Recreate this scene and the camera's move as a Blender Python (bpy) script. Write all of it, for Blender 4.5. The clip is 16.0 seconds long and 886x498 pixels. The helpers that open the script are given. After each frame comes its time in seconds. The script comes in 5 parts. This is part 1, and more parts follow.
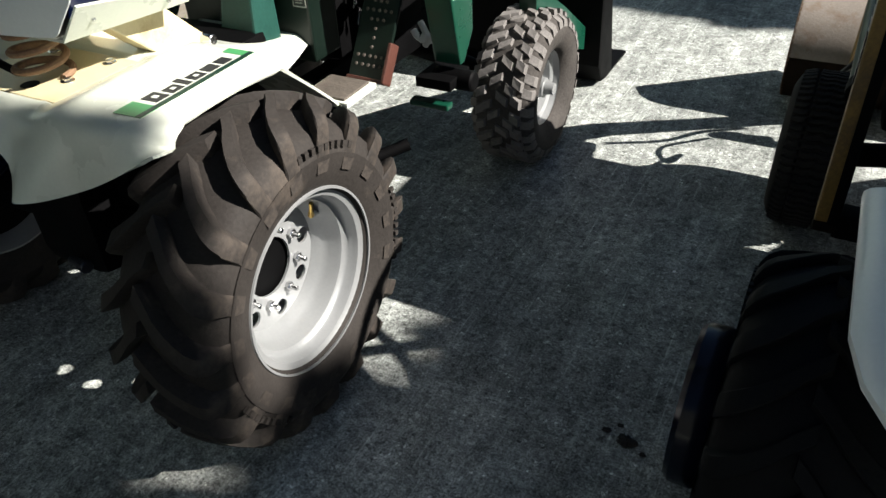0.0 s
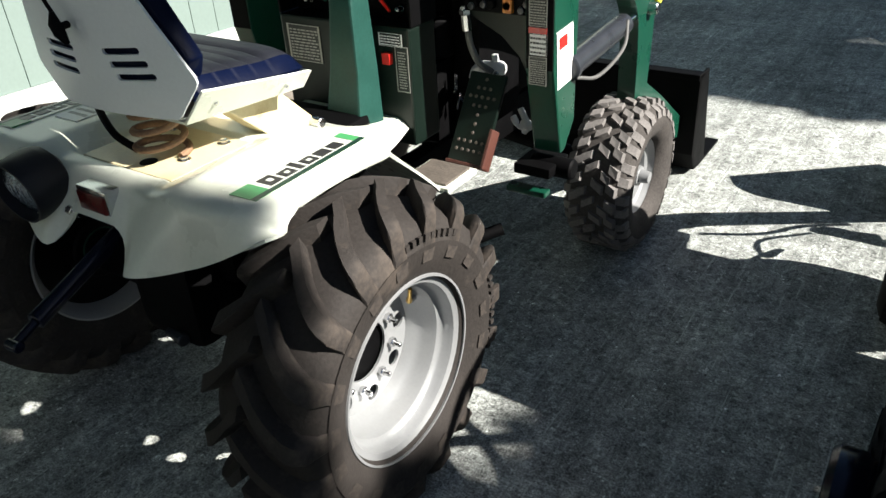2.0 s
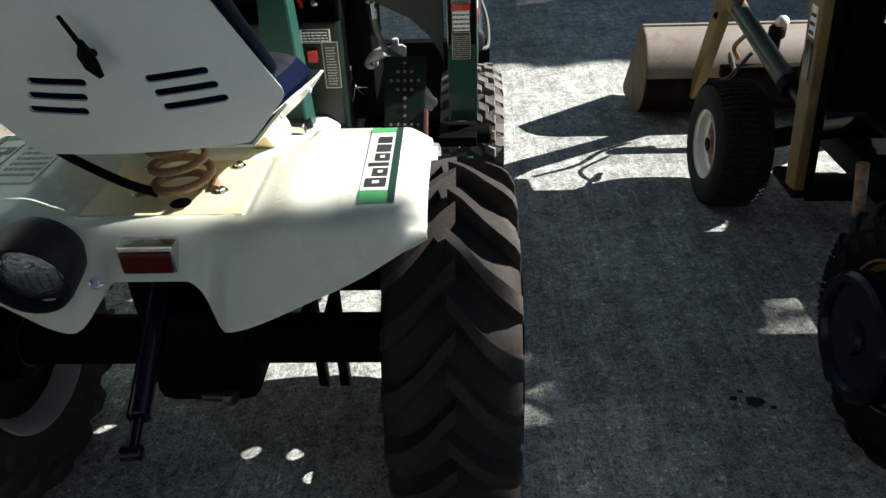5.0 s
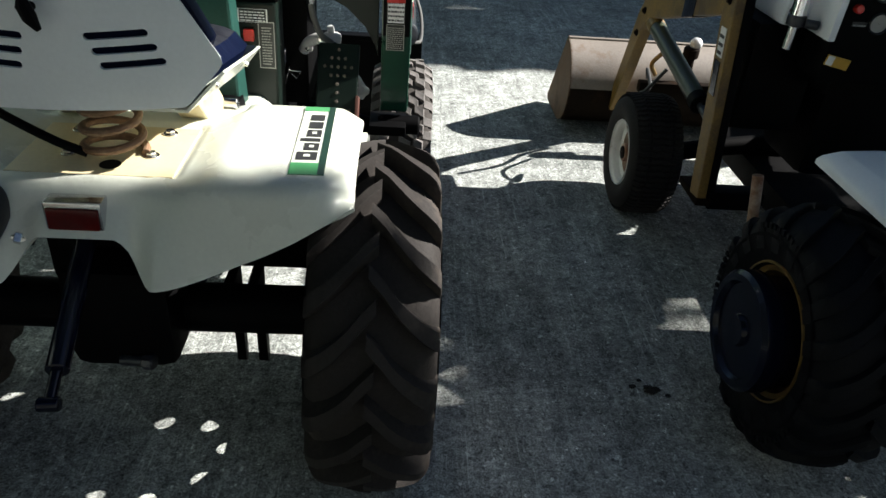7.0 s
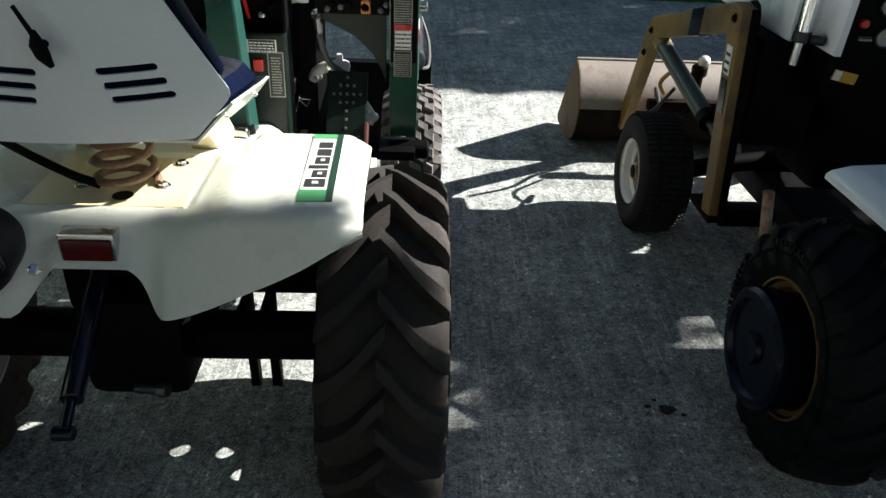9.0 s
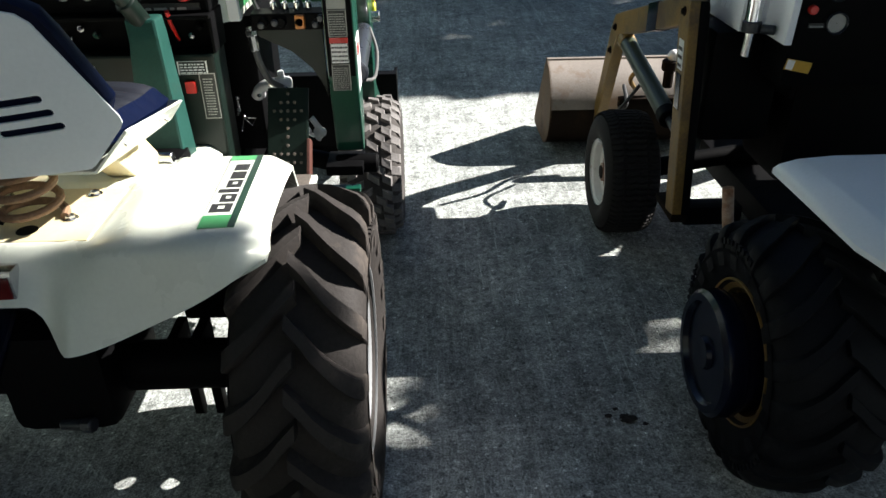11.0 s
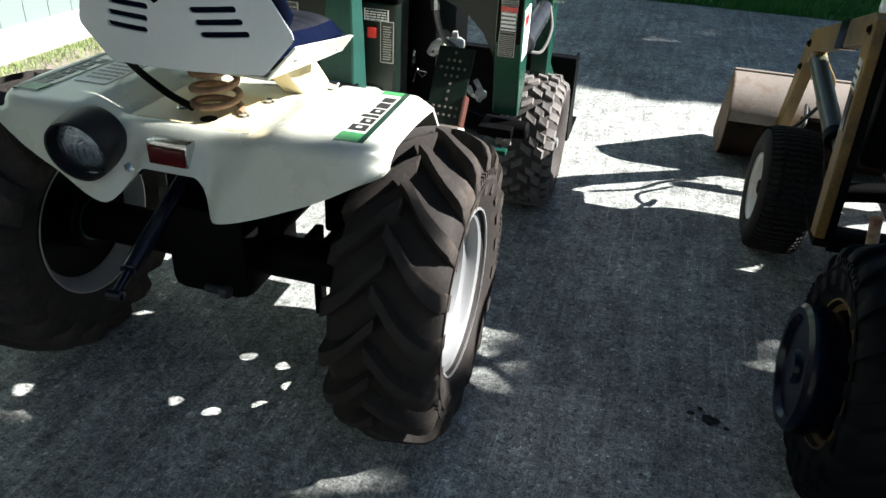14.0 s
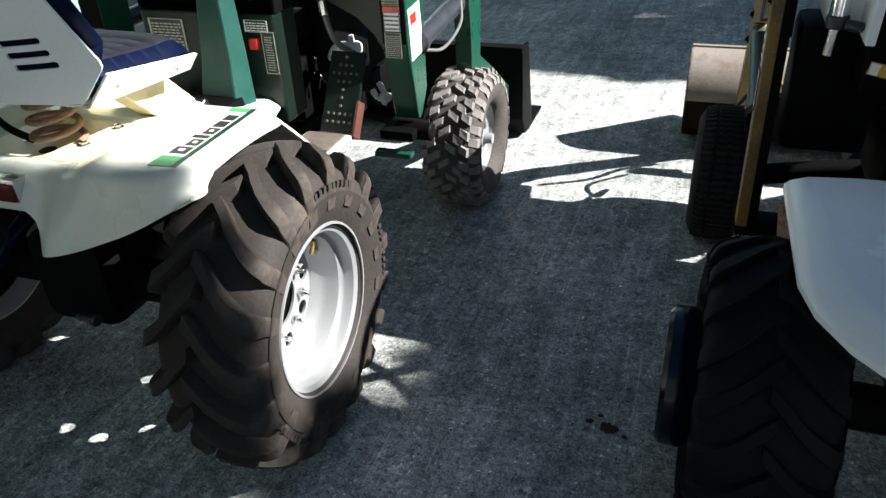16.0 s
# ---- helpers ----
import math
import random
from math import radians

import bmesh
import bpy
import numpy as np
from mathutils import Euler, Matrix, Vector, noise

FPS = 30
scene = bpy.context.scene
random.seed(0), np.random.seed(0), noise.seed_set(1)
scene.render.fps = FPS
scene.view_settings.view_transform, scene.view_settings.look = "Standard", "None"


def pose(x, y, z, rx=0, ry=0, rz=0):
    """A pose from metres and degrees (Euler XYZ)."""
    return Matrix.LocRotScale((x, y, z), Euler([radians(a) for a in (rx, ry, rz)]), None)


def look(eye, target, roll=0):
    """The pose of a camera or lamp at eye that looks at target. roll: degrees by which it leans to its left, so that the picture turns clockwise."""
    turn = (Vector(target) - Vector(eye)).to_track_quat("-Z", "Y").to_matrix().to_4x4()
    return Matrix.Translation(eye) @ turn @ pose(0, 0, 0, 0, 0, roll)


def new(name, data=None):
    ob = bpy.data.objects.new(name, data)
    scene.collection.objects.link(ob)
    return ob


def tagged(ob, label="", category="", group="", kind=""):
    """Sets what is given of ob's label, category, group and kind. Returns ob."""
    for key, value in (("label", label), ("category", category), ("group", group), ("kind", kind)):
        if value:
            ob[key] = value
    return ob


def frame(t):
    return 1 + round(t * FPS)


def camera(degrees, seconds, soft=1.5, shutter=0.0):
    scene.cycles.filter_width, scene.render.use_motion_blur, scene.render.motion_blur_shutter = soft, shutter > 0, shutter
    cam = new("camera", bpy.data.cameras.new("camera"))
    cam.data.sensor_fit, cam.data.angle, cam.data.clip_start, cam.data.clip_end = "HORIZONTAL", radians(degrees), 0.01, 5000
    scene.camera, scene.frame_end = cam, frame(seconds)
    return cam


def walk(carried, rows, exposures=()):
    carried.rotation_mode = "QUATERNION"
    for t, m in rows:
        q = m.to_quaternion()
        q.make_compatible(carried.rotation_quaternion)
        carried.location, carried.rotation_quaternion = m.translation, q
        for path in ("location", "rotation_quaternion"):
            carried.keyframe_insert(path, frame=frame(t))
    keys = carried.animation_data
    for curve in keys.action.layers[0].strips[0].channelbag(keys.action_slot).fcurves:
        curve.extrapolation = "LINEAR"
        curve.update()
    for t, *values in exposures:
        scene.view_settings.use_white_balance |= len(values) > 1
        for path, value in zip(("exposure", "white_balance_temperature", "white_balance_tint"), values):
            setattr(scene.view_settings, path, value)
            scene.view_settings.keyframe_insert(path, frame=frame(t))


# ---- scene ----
cam = camera(61.4, 16.0)
PATH = [
    (0, (1.213, -0.772, 1.11), (0.421, 0.628, -0.078), -3.1),
    (0.5, (1.21, -0.776, 1.101), (0.368, 0.599, -0.081), -4.0),
    (1, (1.213, -0.76, 1.113), (0.401, 0.644, -0.056), -4.2),
    (1.5, (1.197, -0.76, 1.124), (0.324, 0.653, 0.009), -4.6),
    (2, (1.134, -0.767, 1.124), (0.15, 0.643, 0.101), -3.3),
    (2.3, (1.068, -0.799, 1.135), (0.062, 0.64, 0.177), -2.5),
    (2.5, (1.016, -0.855, 1.137), (0.088, 0.663, 0.225), -0.4),
    (3, (0.899, -0.958, 1.173), (0.237, 0.674, 0.224), 1.6),
    (3.5, (0.767, -0.935, 1.152), (0.195, 0.712, 0.171), -0.7),
    (4, (0.61, -0.865, 1.144), (-0.048, 0.732, 0.137), -3.7),
    (4.5, (0.519, -0.888, 1.147), (0.09, 0.783, 0.135), -1.7),
    (5, (0.462, -1.031, 1.141), (0.385, 0.658, 0.072), -2.1),
    (7.5, (0.459, -1.103, 1.135), (0.597, 0.597, 0.091), 4.6),
    (8, (0.468, -1.104, 1.136), (0.608, 0.607, 0.11), 3.6),
    (8.5, (0.467, -1.11, 1.139), (0.554, 0.618, 0.136), 3.1),
    (9, (0.471, -1.108, 1.141), (0.559, 0.618, 0.135), 2.7),
    (9.5, (0.499, -1.118, 1.137), (0.625, 0.595, 0.113), 0.4),
    (12, (0.707, -1.002, 1.144), (0.533, 0.733, 0.166), -1.9),
    (12.5, (0.723, -0.978, 1.127), (0.361, 0.687, 0.078), -2.7),
    (13, (0.715, -1.02, 1.127), (0.242, 0.668, 0.164), -3.9),
    (13.5, (0.698, -1.115, 1.138), (0.132, 0.496, 0.098), 0.9),
    (14, (0.784, -1.2, 1.125), (0.348, 0.468, 0.111), 3.2),
    (14.5, (0.877, -1.214, 1.149), (0.465, 0.524, 0.248), -1.1),
    (15, (0.999, -1.123, 1.143), (0.538, 0.548, 0.145), -2.8),
    (15.5, (1.092, -1.033, 1.135), (0.545, 0.583, 0.091), -3.6),
    (16, (1.14, -1.016, 1.137), (0.548, 0.588, 0.099), -2.9),
]
walk(cam, [(t, look(eye, target, roll)) for t, eye, target, roll in PATH],
     [(0, 1.42, 6500, 10), (2.5, 1.66, 6450, 10), (5, 1.56, 6400, 10), (8.5, 1.64, 6350, 10), (12, 1.9, 6300, 11), (16, 2.0, 6200, 11)])

# ---- light ----
world = bpy.data.worlds.new("sky")
scene.world = world
world.use_nodes = True
wn = world.node_tree.nodes
sky = wn.new("ShaderNodeTexSky")
sky.sky_type, sky.sun_disc = "NISHITA", False
sky.ozone_density, sky.dust_density = 4.5, 0.5
SUN_DIR = Vector((1.297, 0.276, 1.0)).normalized()
sky.sun_elevation = math.asin(SUN_DIR.z)
sky.sun_rotation = math.atan2(SUN_DIR.x, SUN_DIR.y)
wn["Background"].inputs["Strength"].default_value = 0.0225
world.node_tree.links.new(sky.outputs[0], wn["Background"].inputs[0])
sun_data = bpy.data.lights.new("sun", "SUN")
sun_data.energy, sun_data.angle, sun_data.color = 5.0, radians(0.5), (1.0, 0.95, 0.885)
sun = new("sun", sun_data)
sun.matrix_world = look(SUN_DIR * 20, (0, 0, 0))


# ---- materials ----
def mat(name, base, rough=0.5, metal=0.0, vary=0.25, scale=18.0, fine=160.0, bump=0.15, dirt=None, dirt_amount=0.45, coat=0.0, spec=0.5):
    """A painted, rubber, metal or earth surface: base colour varied at two scales, with dirt patches and fine relief."""
    m = bpy.data.materials.new(name)
    m.use_nodes = True
    nt = m.node_tree
    n, l = nt.nodes, nt.links
    p = n["Principled BSDF"]
    tc = n.new("ShaderNodeTexCoord")
    big, small = n.new("ShaderNodeTexNoise"), n.new("ShaderNodeTexNoise")
    big.inputs["Scale"].default_value, big.inputs["Detail"].default_value = scale, 5
    small.inputs["Scale"].default_value, small.inputs["Detail"].default_value = fine, 4
    for t in (big, small):
        l.new(tc.outputs["Object"], t.inputs["Vector"])
    ramp = n.new("ShaderNodeValToRGB")
    lo = [max(0.0, c * (1 - vary)) for c in base]
    hi = [min(1.0, c * (1 + vary)) for c in base]
    ramp.color_ramp.elements[0].position, ramp.color_ramp.elements[1].position = 0.3, 0.7
    ramp.color_ramp.elements[0].color, ramp.color_ramp.elements[1].color = (*lo, 1), (*hi, 1)
    mixn = n.new("ShaderNodeMath")
    mixn.operation = "MULTIPLY_ADD"
    mixn.inputs[1].default_value, mixn.inputs[2].default_value = 0.5, 0.0
    l.new(small.outputs[0], mixn.inputs[0])
    addn = n.new("ShaderNodeMath")
    addn.operation = "MULTIPLY_ADD"
    addn.inputs[1].default_value = 0.5
    l.new(big.outputs[0], addn.inputs[0])
    l.new(mixn.outputs[0], addn.inputs[2])
    l.new(addn.outputs[0], ramp.inputs[0])
    colour = ramp.outputs[0]
    if dirt:
        dn, dr, mx = n.new("ShaderNodeTexNoise"), n.new("ShaderNodeValToRGB"), n.new("ShaderNodeMix")
        dn.inputs["Scale"].default_value, dn.inputs["Detail"].default_value, dn.inputs["Roughness"].default_value = scale * 0.6, 8, 0.7
        l.new(tc.outputs["Object"], dn.inputs["Vector"])
        dr.color_ramp.elements[0].position, dr.color_ramp.elements[1].position = 0.65 - 0.3 * dirt_amount, 0.78 - 0.2 * dirt_amount
        l.new(dn.outputs[0], dr.inputs[0])
        mx.data_type = "RGBA"
        l.new(dr.outputs[0], mx.inputs["Factor"])
        l.new(colour, mx.inputs["A"])
        mx.inputs["B"].default_value = (*dirt, 1)
        colour = mx.outputs["Result"]
    l.new(colour, p.inputs["Base Color"])
    rr = n.new("ShaderNodeMapRange")
    rr.inputs["To Min"].default_value, rr.inputs["To Max"].default_value = max(0.03, rough - 0.12), min(1.0, rough + 0.12)
    l.new(big.outputs[0], rr.inputs["Value"])
    l.new(rr.outputs[0], p.inputs["Roughness"])
    p.inputs["Metallic"].default_value = metal
    p.inputs["Specular IOR Level"].default_value = spec
    p.inputs["Coat Weight"].default_value = coat
    if bump:
        b = n.new("ShaderNodeBump")
        b.inputs["Strength"].default_value, b.inputs["Distance"].default_value = bump, 0.004
        l.new(small.outputs[0], b.inputs["Height"])
        l.new(b.outputs[0], p.inputs["Normal"])
    return m


M_CREAM = mat("cream_paint", (0.598, 0.625, 0.542), 0.28, vary=0.05, scale=6, bump=0.02, coat=0.25, dirt=(0.5, 0.47, 0.36), dirt_amount=0.12)
M_TAN = mat("tan_paint", (0.58, 0.50, 0.31), 0.4, vary=0.08, bump=0.03, dirt=(0.42, 0.33, 0.18), dirt_amount=0.2)
M_GREY = mat("grey_paint", (0.72, 0.75, 0.755), 0.42, vary=0.04, scale=5, bump=0.02)
M_GREEN = mat("green_paint", (0.004, 0.045, 0.026), 0.3, vary=0.15, bump=0.03, coat=0.2, dirt=(0.02, 0.05, 0.035), dirt_amount=0.25)
M_DKGREEN = mat("dark_green_paint", (0.0035, 0.0085, 0.006), 0.4, vary=0.2, bump=0.03, coat=0.0, spec=0.24)
M_COLUMN = mat("column_green_paint", (0.013, 0.050, 0.040), 0.4, vary=0.2, bump=0.03, coat=0.0, spec=0.2)
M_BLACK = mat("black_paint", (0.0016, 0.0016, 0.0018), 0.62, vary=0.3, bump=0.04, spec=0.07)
M_RUBBER = mat("tyre_rubber", (0.027, 0.0235, 0.021), 0.75, vary=0.3, scale=9, bump=0.2, dirt=(0.085, 0.069, 0.056), dirt_amount=0.33, spec=0.2)
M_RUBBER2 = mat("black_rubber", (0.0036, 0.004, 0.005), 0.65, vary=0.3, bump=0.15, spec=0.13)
M_SILVER = mat("silver_wheel_paint", (0.31, 0.318, 0.32), 0.4, metal=0.45, vary=0.06, scale=8, bump=0.03)
M_STEEL = mat("bright_steel", (0.6, 0.6, 0.6), 0.22, metal=1.0, vary=0.1, bump=0.05)
M_CHROME = mat("chrome", (0.75, 0.76, 0.78), 0.08, metal=1.0, vary=0.03, bump=0.0)
M_BRASS = mat("brass", (0.6, 0.4, 0.12), 0.3, metal=1.0, vary=0.15)
M_BLUE = mat("blue_vinyl", (0.0015, 0.0036, 0.016), 0.38, vary=0.15, bump=0.08, spec=0.08)
M_TOPSHEEN = mat("grey_sheen_vinyl", (0.011, 0.012, 0.016), 0.45, vary=0.2, bump=0.08, spec=0.2)
M_ALU = mat("cast_aluminium", (0.62, 0.62, 0.62), 0.5, metal=0.35, vary=0.12, scale=40, bump=0.12)
M_RUST = mat("rusty_steel", (0.17, 0.10, 0.055), 0.75, vary=0.35, scale=14, bump=0.3, dirt=(0.1, 0.045, 0.02), dirt_amount=0.5)
# dark rust on small parts; on the bucket heel it paints the shade
M_RUSTSHADE = mat("dark_rust_and_shade", (0.009, 0.006, 0.004), 0.75, vary=0.4, scale=12, bump=0.3, dirt=(0.022, 0.012, 0.006), dirt_amount=0.3, spec=0.05)
M_SIDERUST = mat("brown_rust", (0.11, 0.068, 0.04), 0.75, vary=0.3, scale=12, bump=0.3, dirt=(0.05, 0.026, 0.013), dirt_amount=0.4, spec=0.2)
M_BUCKET = mat("worn_bucket_steel", (0.19, 0.165, 0.14), 0.6, metal=0.0, vary=0.2, scale=10, bump=0.15, dirt=(0.13, 0.075, 0.04), dirt_amount=0.3)
M_OCHRE = mat("worn_ochre_paint", (0.17, 0.098, 0.017), 0.5, vary=0.4, scale=10, bump=0.12, dirt=(0.06, 0.034, 0.014), dirt_amount=0.5)
M_OLIVE = mat("olive_paint", (0.036, 0.045, 0.027), 0.4, vary=0.15, bump=0.05)
M_WHITE = mat("white_enamel", (0.80, 0.83, 0.86), 0.25, vary=0.04, scale=6, bump=0.02, dirt=(0.35, 0.3, 0.25), dirt_amount=0.08)
M_STICKER = mat("white_sticker", (0.78, 0.78, 0.76), 0.4, vary=0.04, bump=0.0)
M_GREYSTICK = mat("grey_sticker", (0.32, 0.32, 0.29), 0.45, vary=0.1, bump=0.0)
M_INK = mat("black_ink", (0.02, 0.02, 0.02), 0.45, vary=0.1, bump=0.0)
M_DECALG = mat("green_decal", (0.06, 0.28, 0.10), 0.35, vary=0.08, bump=0.0)
M_DECALD = mat("dark_green_decal", (0.008, 0.03, 0.018), 0.35, vary=0.08, bump=0.0)
M_RED = mat("red_plastic", (0.5, 0.02, 0.015), 0.3, vary=0.1, bump=0.0)
M_REDLENS = mat("dark_red_lens", (0.07, 0.003, 0.003), 0.2, vary=0.2, bump=0.08, spec=0.25)
M_YELLOW = mat("yellow_plastic", (0.55, 0.55, 0.05), 0.4, vary=0.1, bump=0.0)
M_AMBER = mat("amber_label_film", (0.52, 0.30, 0.03), 0.4, vary=0.1, bump=0.0)
M_ORANGE = mat("orange_plastic", (0.6, 0.2, 0.03), 0.4, vary=0.1, bump=0.0)
M_HOSE = mat("black_hose", (0.02, 0.02, 0.02), 0.5, vary=0.2, bump=0.1)
M_GHOSE = mat("grey_hose", (0.09, 0.09, 0.085), 0.5, vary=0.2, bump=0.1)
M_LENS = mat("lamp_lens", (0.24, 0.28, 0.33), 0.06, metal=0.9, vary=0.4, scale=70, bump=0.6)
M_DUSTY = mat("dusty_front_rubber", (0.15, 0.141, 0.134), 0.85, vary=0.3, scale=12, bump=0.2, dirt=(0.19, 0.175, 0.16), dirt_amount=0.5, spec=0.15)
# carcass rubber, darkened to paint in the shadow between tread blocks
M_GAPSHADE = mat("carcass_with_gap_shade", (0.055, 0.05, 0.046), 0.85, vary=0.4, scale=14, bump=0.2, dirt=(0.06, 0.053, 0.047), dirt_amount=0.35, spec=0.15)
M_REDBROWN = mat("worn_red_brown_paint", (0.07, 0.022, 0.014), 0.6, vary=0.3, bump=0.1)
M_STEP = mat("dirty_step_rubber", (0.075, 0.062, 0.05), 0.8, vary=0.35, scale=30, bump=0.25)
M_RAM = mat("dark_cylinder_steel", (0.028, 0.031, 0.037), 0.3, metal=0.2, vary=0.2, bump=0.04)
M_RUSTWHITE = mat("rusty_white_wheel", (0.56, 0.44, 0.33), 0.55, vary=0.15, scale=14, bump=0.12, dirt=(0.20, 0.075, 0.028), dirt_amount=0.85)
M_RIMWHITE = mat("chalky_white_rim", (0.80, 0.79, 0.74), 0.45, vary=0.08, scale=20, bump=0.08, dirt=(0.30, 0.16, 0.09), dirt_amount=0.25)
M_TURF = mat("turf_rubber", (0.02, 0.0185, 0.0175), 0.8, vary=0.3, bump=0.15, spec=0.15)
M_LAMP = mat("satin_lamp_rubber", (0.009, 0.0095, 0.013), 0.5, vary=0.15, bump=0.05, spec=0.25)
M_DKLABEL = mat("dark_label_film", (0.012, 0.014, 0.012), 0.4, vary=0.1, bump=0.0)
M_NAVY = mat("blue_black_paint", (0.0028, 0.004, 0.012), 0.2, vary=0.2, bump=0.03, spec=0.3)


# ---- mesh helpers ----
def part(name, bm, material, parent, label="", smooth=False):
    """Link a bmesh as one mesh object under a thing or a part."""
    bmesh.ops.recalc_face_normals(bm, faces=bm.faces)
    me = bpy.data.meshes.new(name)
    bm.to_mesh(me)
    bm.free()
    me.materials.append(material)
    if smooth:
        me.shade_smooth()
        me.set_sharp_from_angle(angle=radians(38))
    ob = new(name, me)
    ob.parent = parent
    if label:
        ob["label"] = label
    return ob


def thing(name, at, label, category, group="", kind=""):
    ob = new(name)
    ob.empty_display_size = 0.1
    ob.location = at
    return tagged(ob, label, category, group, kind)


def merge(bm, other):
    me = bpy.data.meshes.new("tmp")
    other.to_mesh(me)
    other.free()
    bm.from_mesh(me)
    bpy.data.meshes.remove(me)
    return bm


def box(bm, lo, hi, bevel=0.004, m=None, seg=2):
    b = bmesh.new()
    bmesh.ops.create_cube(b, size=1.0)
    s = [max(1e-4, h - q) for q, h in zip(lo, hi)]
    c = [(h + q) / 2 for q, h in zip(lo, hi)]
    bmesh.ops.transform(b, matrix=Matrix.Translation(c) @ Matrix.Diagonal((*s, 1)), verts=b.verts)
    if bevel:
        bmesh.ops.bevel(b, geom=b.edges[:], offset=min(bevel, 0.45 * min(s)), segments=seg, affect="EDGES", profile=0.6)
    if m is not None:
        bmesh.ops.transform(b, matrix=m, verts=b.verts)
    return merge(bm, b)


def axes(d):
    d = Vector(d).normalized()
    u = d.orthogonal().normalized()
    return u, d.cross(u)


def tube(bm, pts, r, seg=10, closed=False, caps=True):
    """A round bar swept along a line of points; r is one radius or one for each point."""
    pts = [Vector(p) for p in pts]
    rr = r if isinstance(r, (list, tuple)) else [r] * len(pts)
    rings, n = [], len(pts)
    u = None
    for i, p in enumerate(pts):
        a, c = pts[max(0, i - 1)], pts[min(n - 1, i + 1)]
        d = (c - a).normalized()
        if u is None:
            u, v = axes(d)
        u = (u - d * u.dot(d)).normalized()
        v = d.cross(u)
        rings.append([bm.verts.new(p + (u * math.cos(2 * math.pi * k / seg) + v * math.sin(2 * math.pi * k / seg)) * rr[i]) for k in range(seg)])
    for a, c in zip(rings, rings[1:]):
        for k in range(seg):
            bm.faces.new((a[k], a[(k + 1) % seg], c[(k + 1) % seg], c[k]))
    if caps:
        bm.faces.new(rings[0][::-1])
        bm.faces.new(rings[-1])
    return bm


def rod(bm, a, b, r, seg=16, chamfer=0.0):
    a, b = Vector(a), Vector(b)
    d = (b - a).normalized()
    c = chamfer or min(r * 0.2, (b - a).length * 0.2)
    return tube(bm, [a, a + d * c * 0.02, a + d * c, b - d * c, b - d * c * 0.02, b], [r - c, r - c * 0.9, r, r, r - c * 0.9, r - c], seg)


def curve_pts(ctrl, n=8):
    """A smooth line through control points."""
    P = [Vector(c) for c in ctrl]
    P = [2 * P[0] - P[1]] + P + [2 * P[-1] - P[-2]]
    out = []
    for i in range(1, len(P) - 2):
        for k in range(n):
            t = k / n
            a, b, c, d = P[i - 1 : i + 3]
            out.append(0.5 * ((2 * b) + (c - a) * t + (2 * a - 5 * b + 4 * c - d) * t * t + (3 * b - a - 3 * c + d) * t ** 3))
    out.append(P[-2])
    return out


def lathe(bm, prof, seg=48, close=False):
    """Turn (radius, x) points round the x axis."""
    rings = [[bm.verts.new((x, r * math.cos(2 * math.pi * k / seg), r * math.sin(2 * math.pi * k / seg))) for k in range(seg)] for r, x in prof]
    pairs = list(zip(rings, rings[1:])) + ([(rings[-1], rings[0])] if close else [])
    for a, c in pairs:
        for k in range(seg):
            bm.faces.new((a[k], a[(k + 1) % seg], c[(k + 1) % seg], c[k]))
    return bm


def plate(bm, poly, axis, lo, hi, bevel=0.003):
    """A flat plate: a polygon in the plane across an axis (0 x, 1 y, 2 z), with a thickness from lo to hi."""
    b = bmesh.new()
    def at(p, w):
        q = list(p)
        q.insert(axis, w)
        return q
    f0 = [b.verts.new(at(p, lo)) for p in poly]
    f1 = [b.verts.new(at(p, hi)) for p in poly]
    b.faces.new(f0)
    b.faces.new(f1[::-1])
    n = len(poly)
    for k in range(n):
        b.faces.new((f0[k], f1[k], f1[(k + 1) % n], f0[(k + 1) % n]))
    bmesh.ops.recalc_face_normals(b, faces=b.faces)
    if bevel:
        bmesh.ops.bevel(b, geom=b.edges[:], offset=bevel, segments=2, affect="EDGES", profile=0.6)
    return merge(bm, b)


def shift(bm, m):
    bmesh.ops.transform(bm, matrix=m, verts=bm.verts)
    return bm


# ---- wheels ----
def lathe_x(bm, prof):
    """A turned plate about the rear axle."""
    lathe(bm, prof, 40)
    return shift(bm, Matrix.Translation((0, 0, 0.306)))


def lug_tyre(R, half, rim_r, h=0.024):
    """A tractor tyre: carcass with chevron bars, axle along x, outer side +x."""
    bm = bmesh.new()
    base = R - h
    prof = [(rim_r - 0.004, half * 0.62), (rim_r + 0.006, half * 0.80), (rim_r + 0.02, half * 0.86), (rim_r + 0.045, half * 0.96), ((rim_r + base) / 2 + 0.01, half * 1.0),
            (base - 0.058, half * 0.985), (base - 0.038, half * 0.935), (base - 0.020, half * 0.81), (base - 0.011, half * 0.62), (base - 0.005, half * 0.4), (base - 0.001, half * 0.2), (base, 0.0)]
    prof = prof + [(r, -x) for r, x in prof[-2::-1]]
    lathe(bm, prof, 72)
    return bm


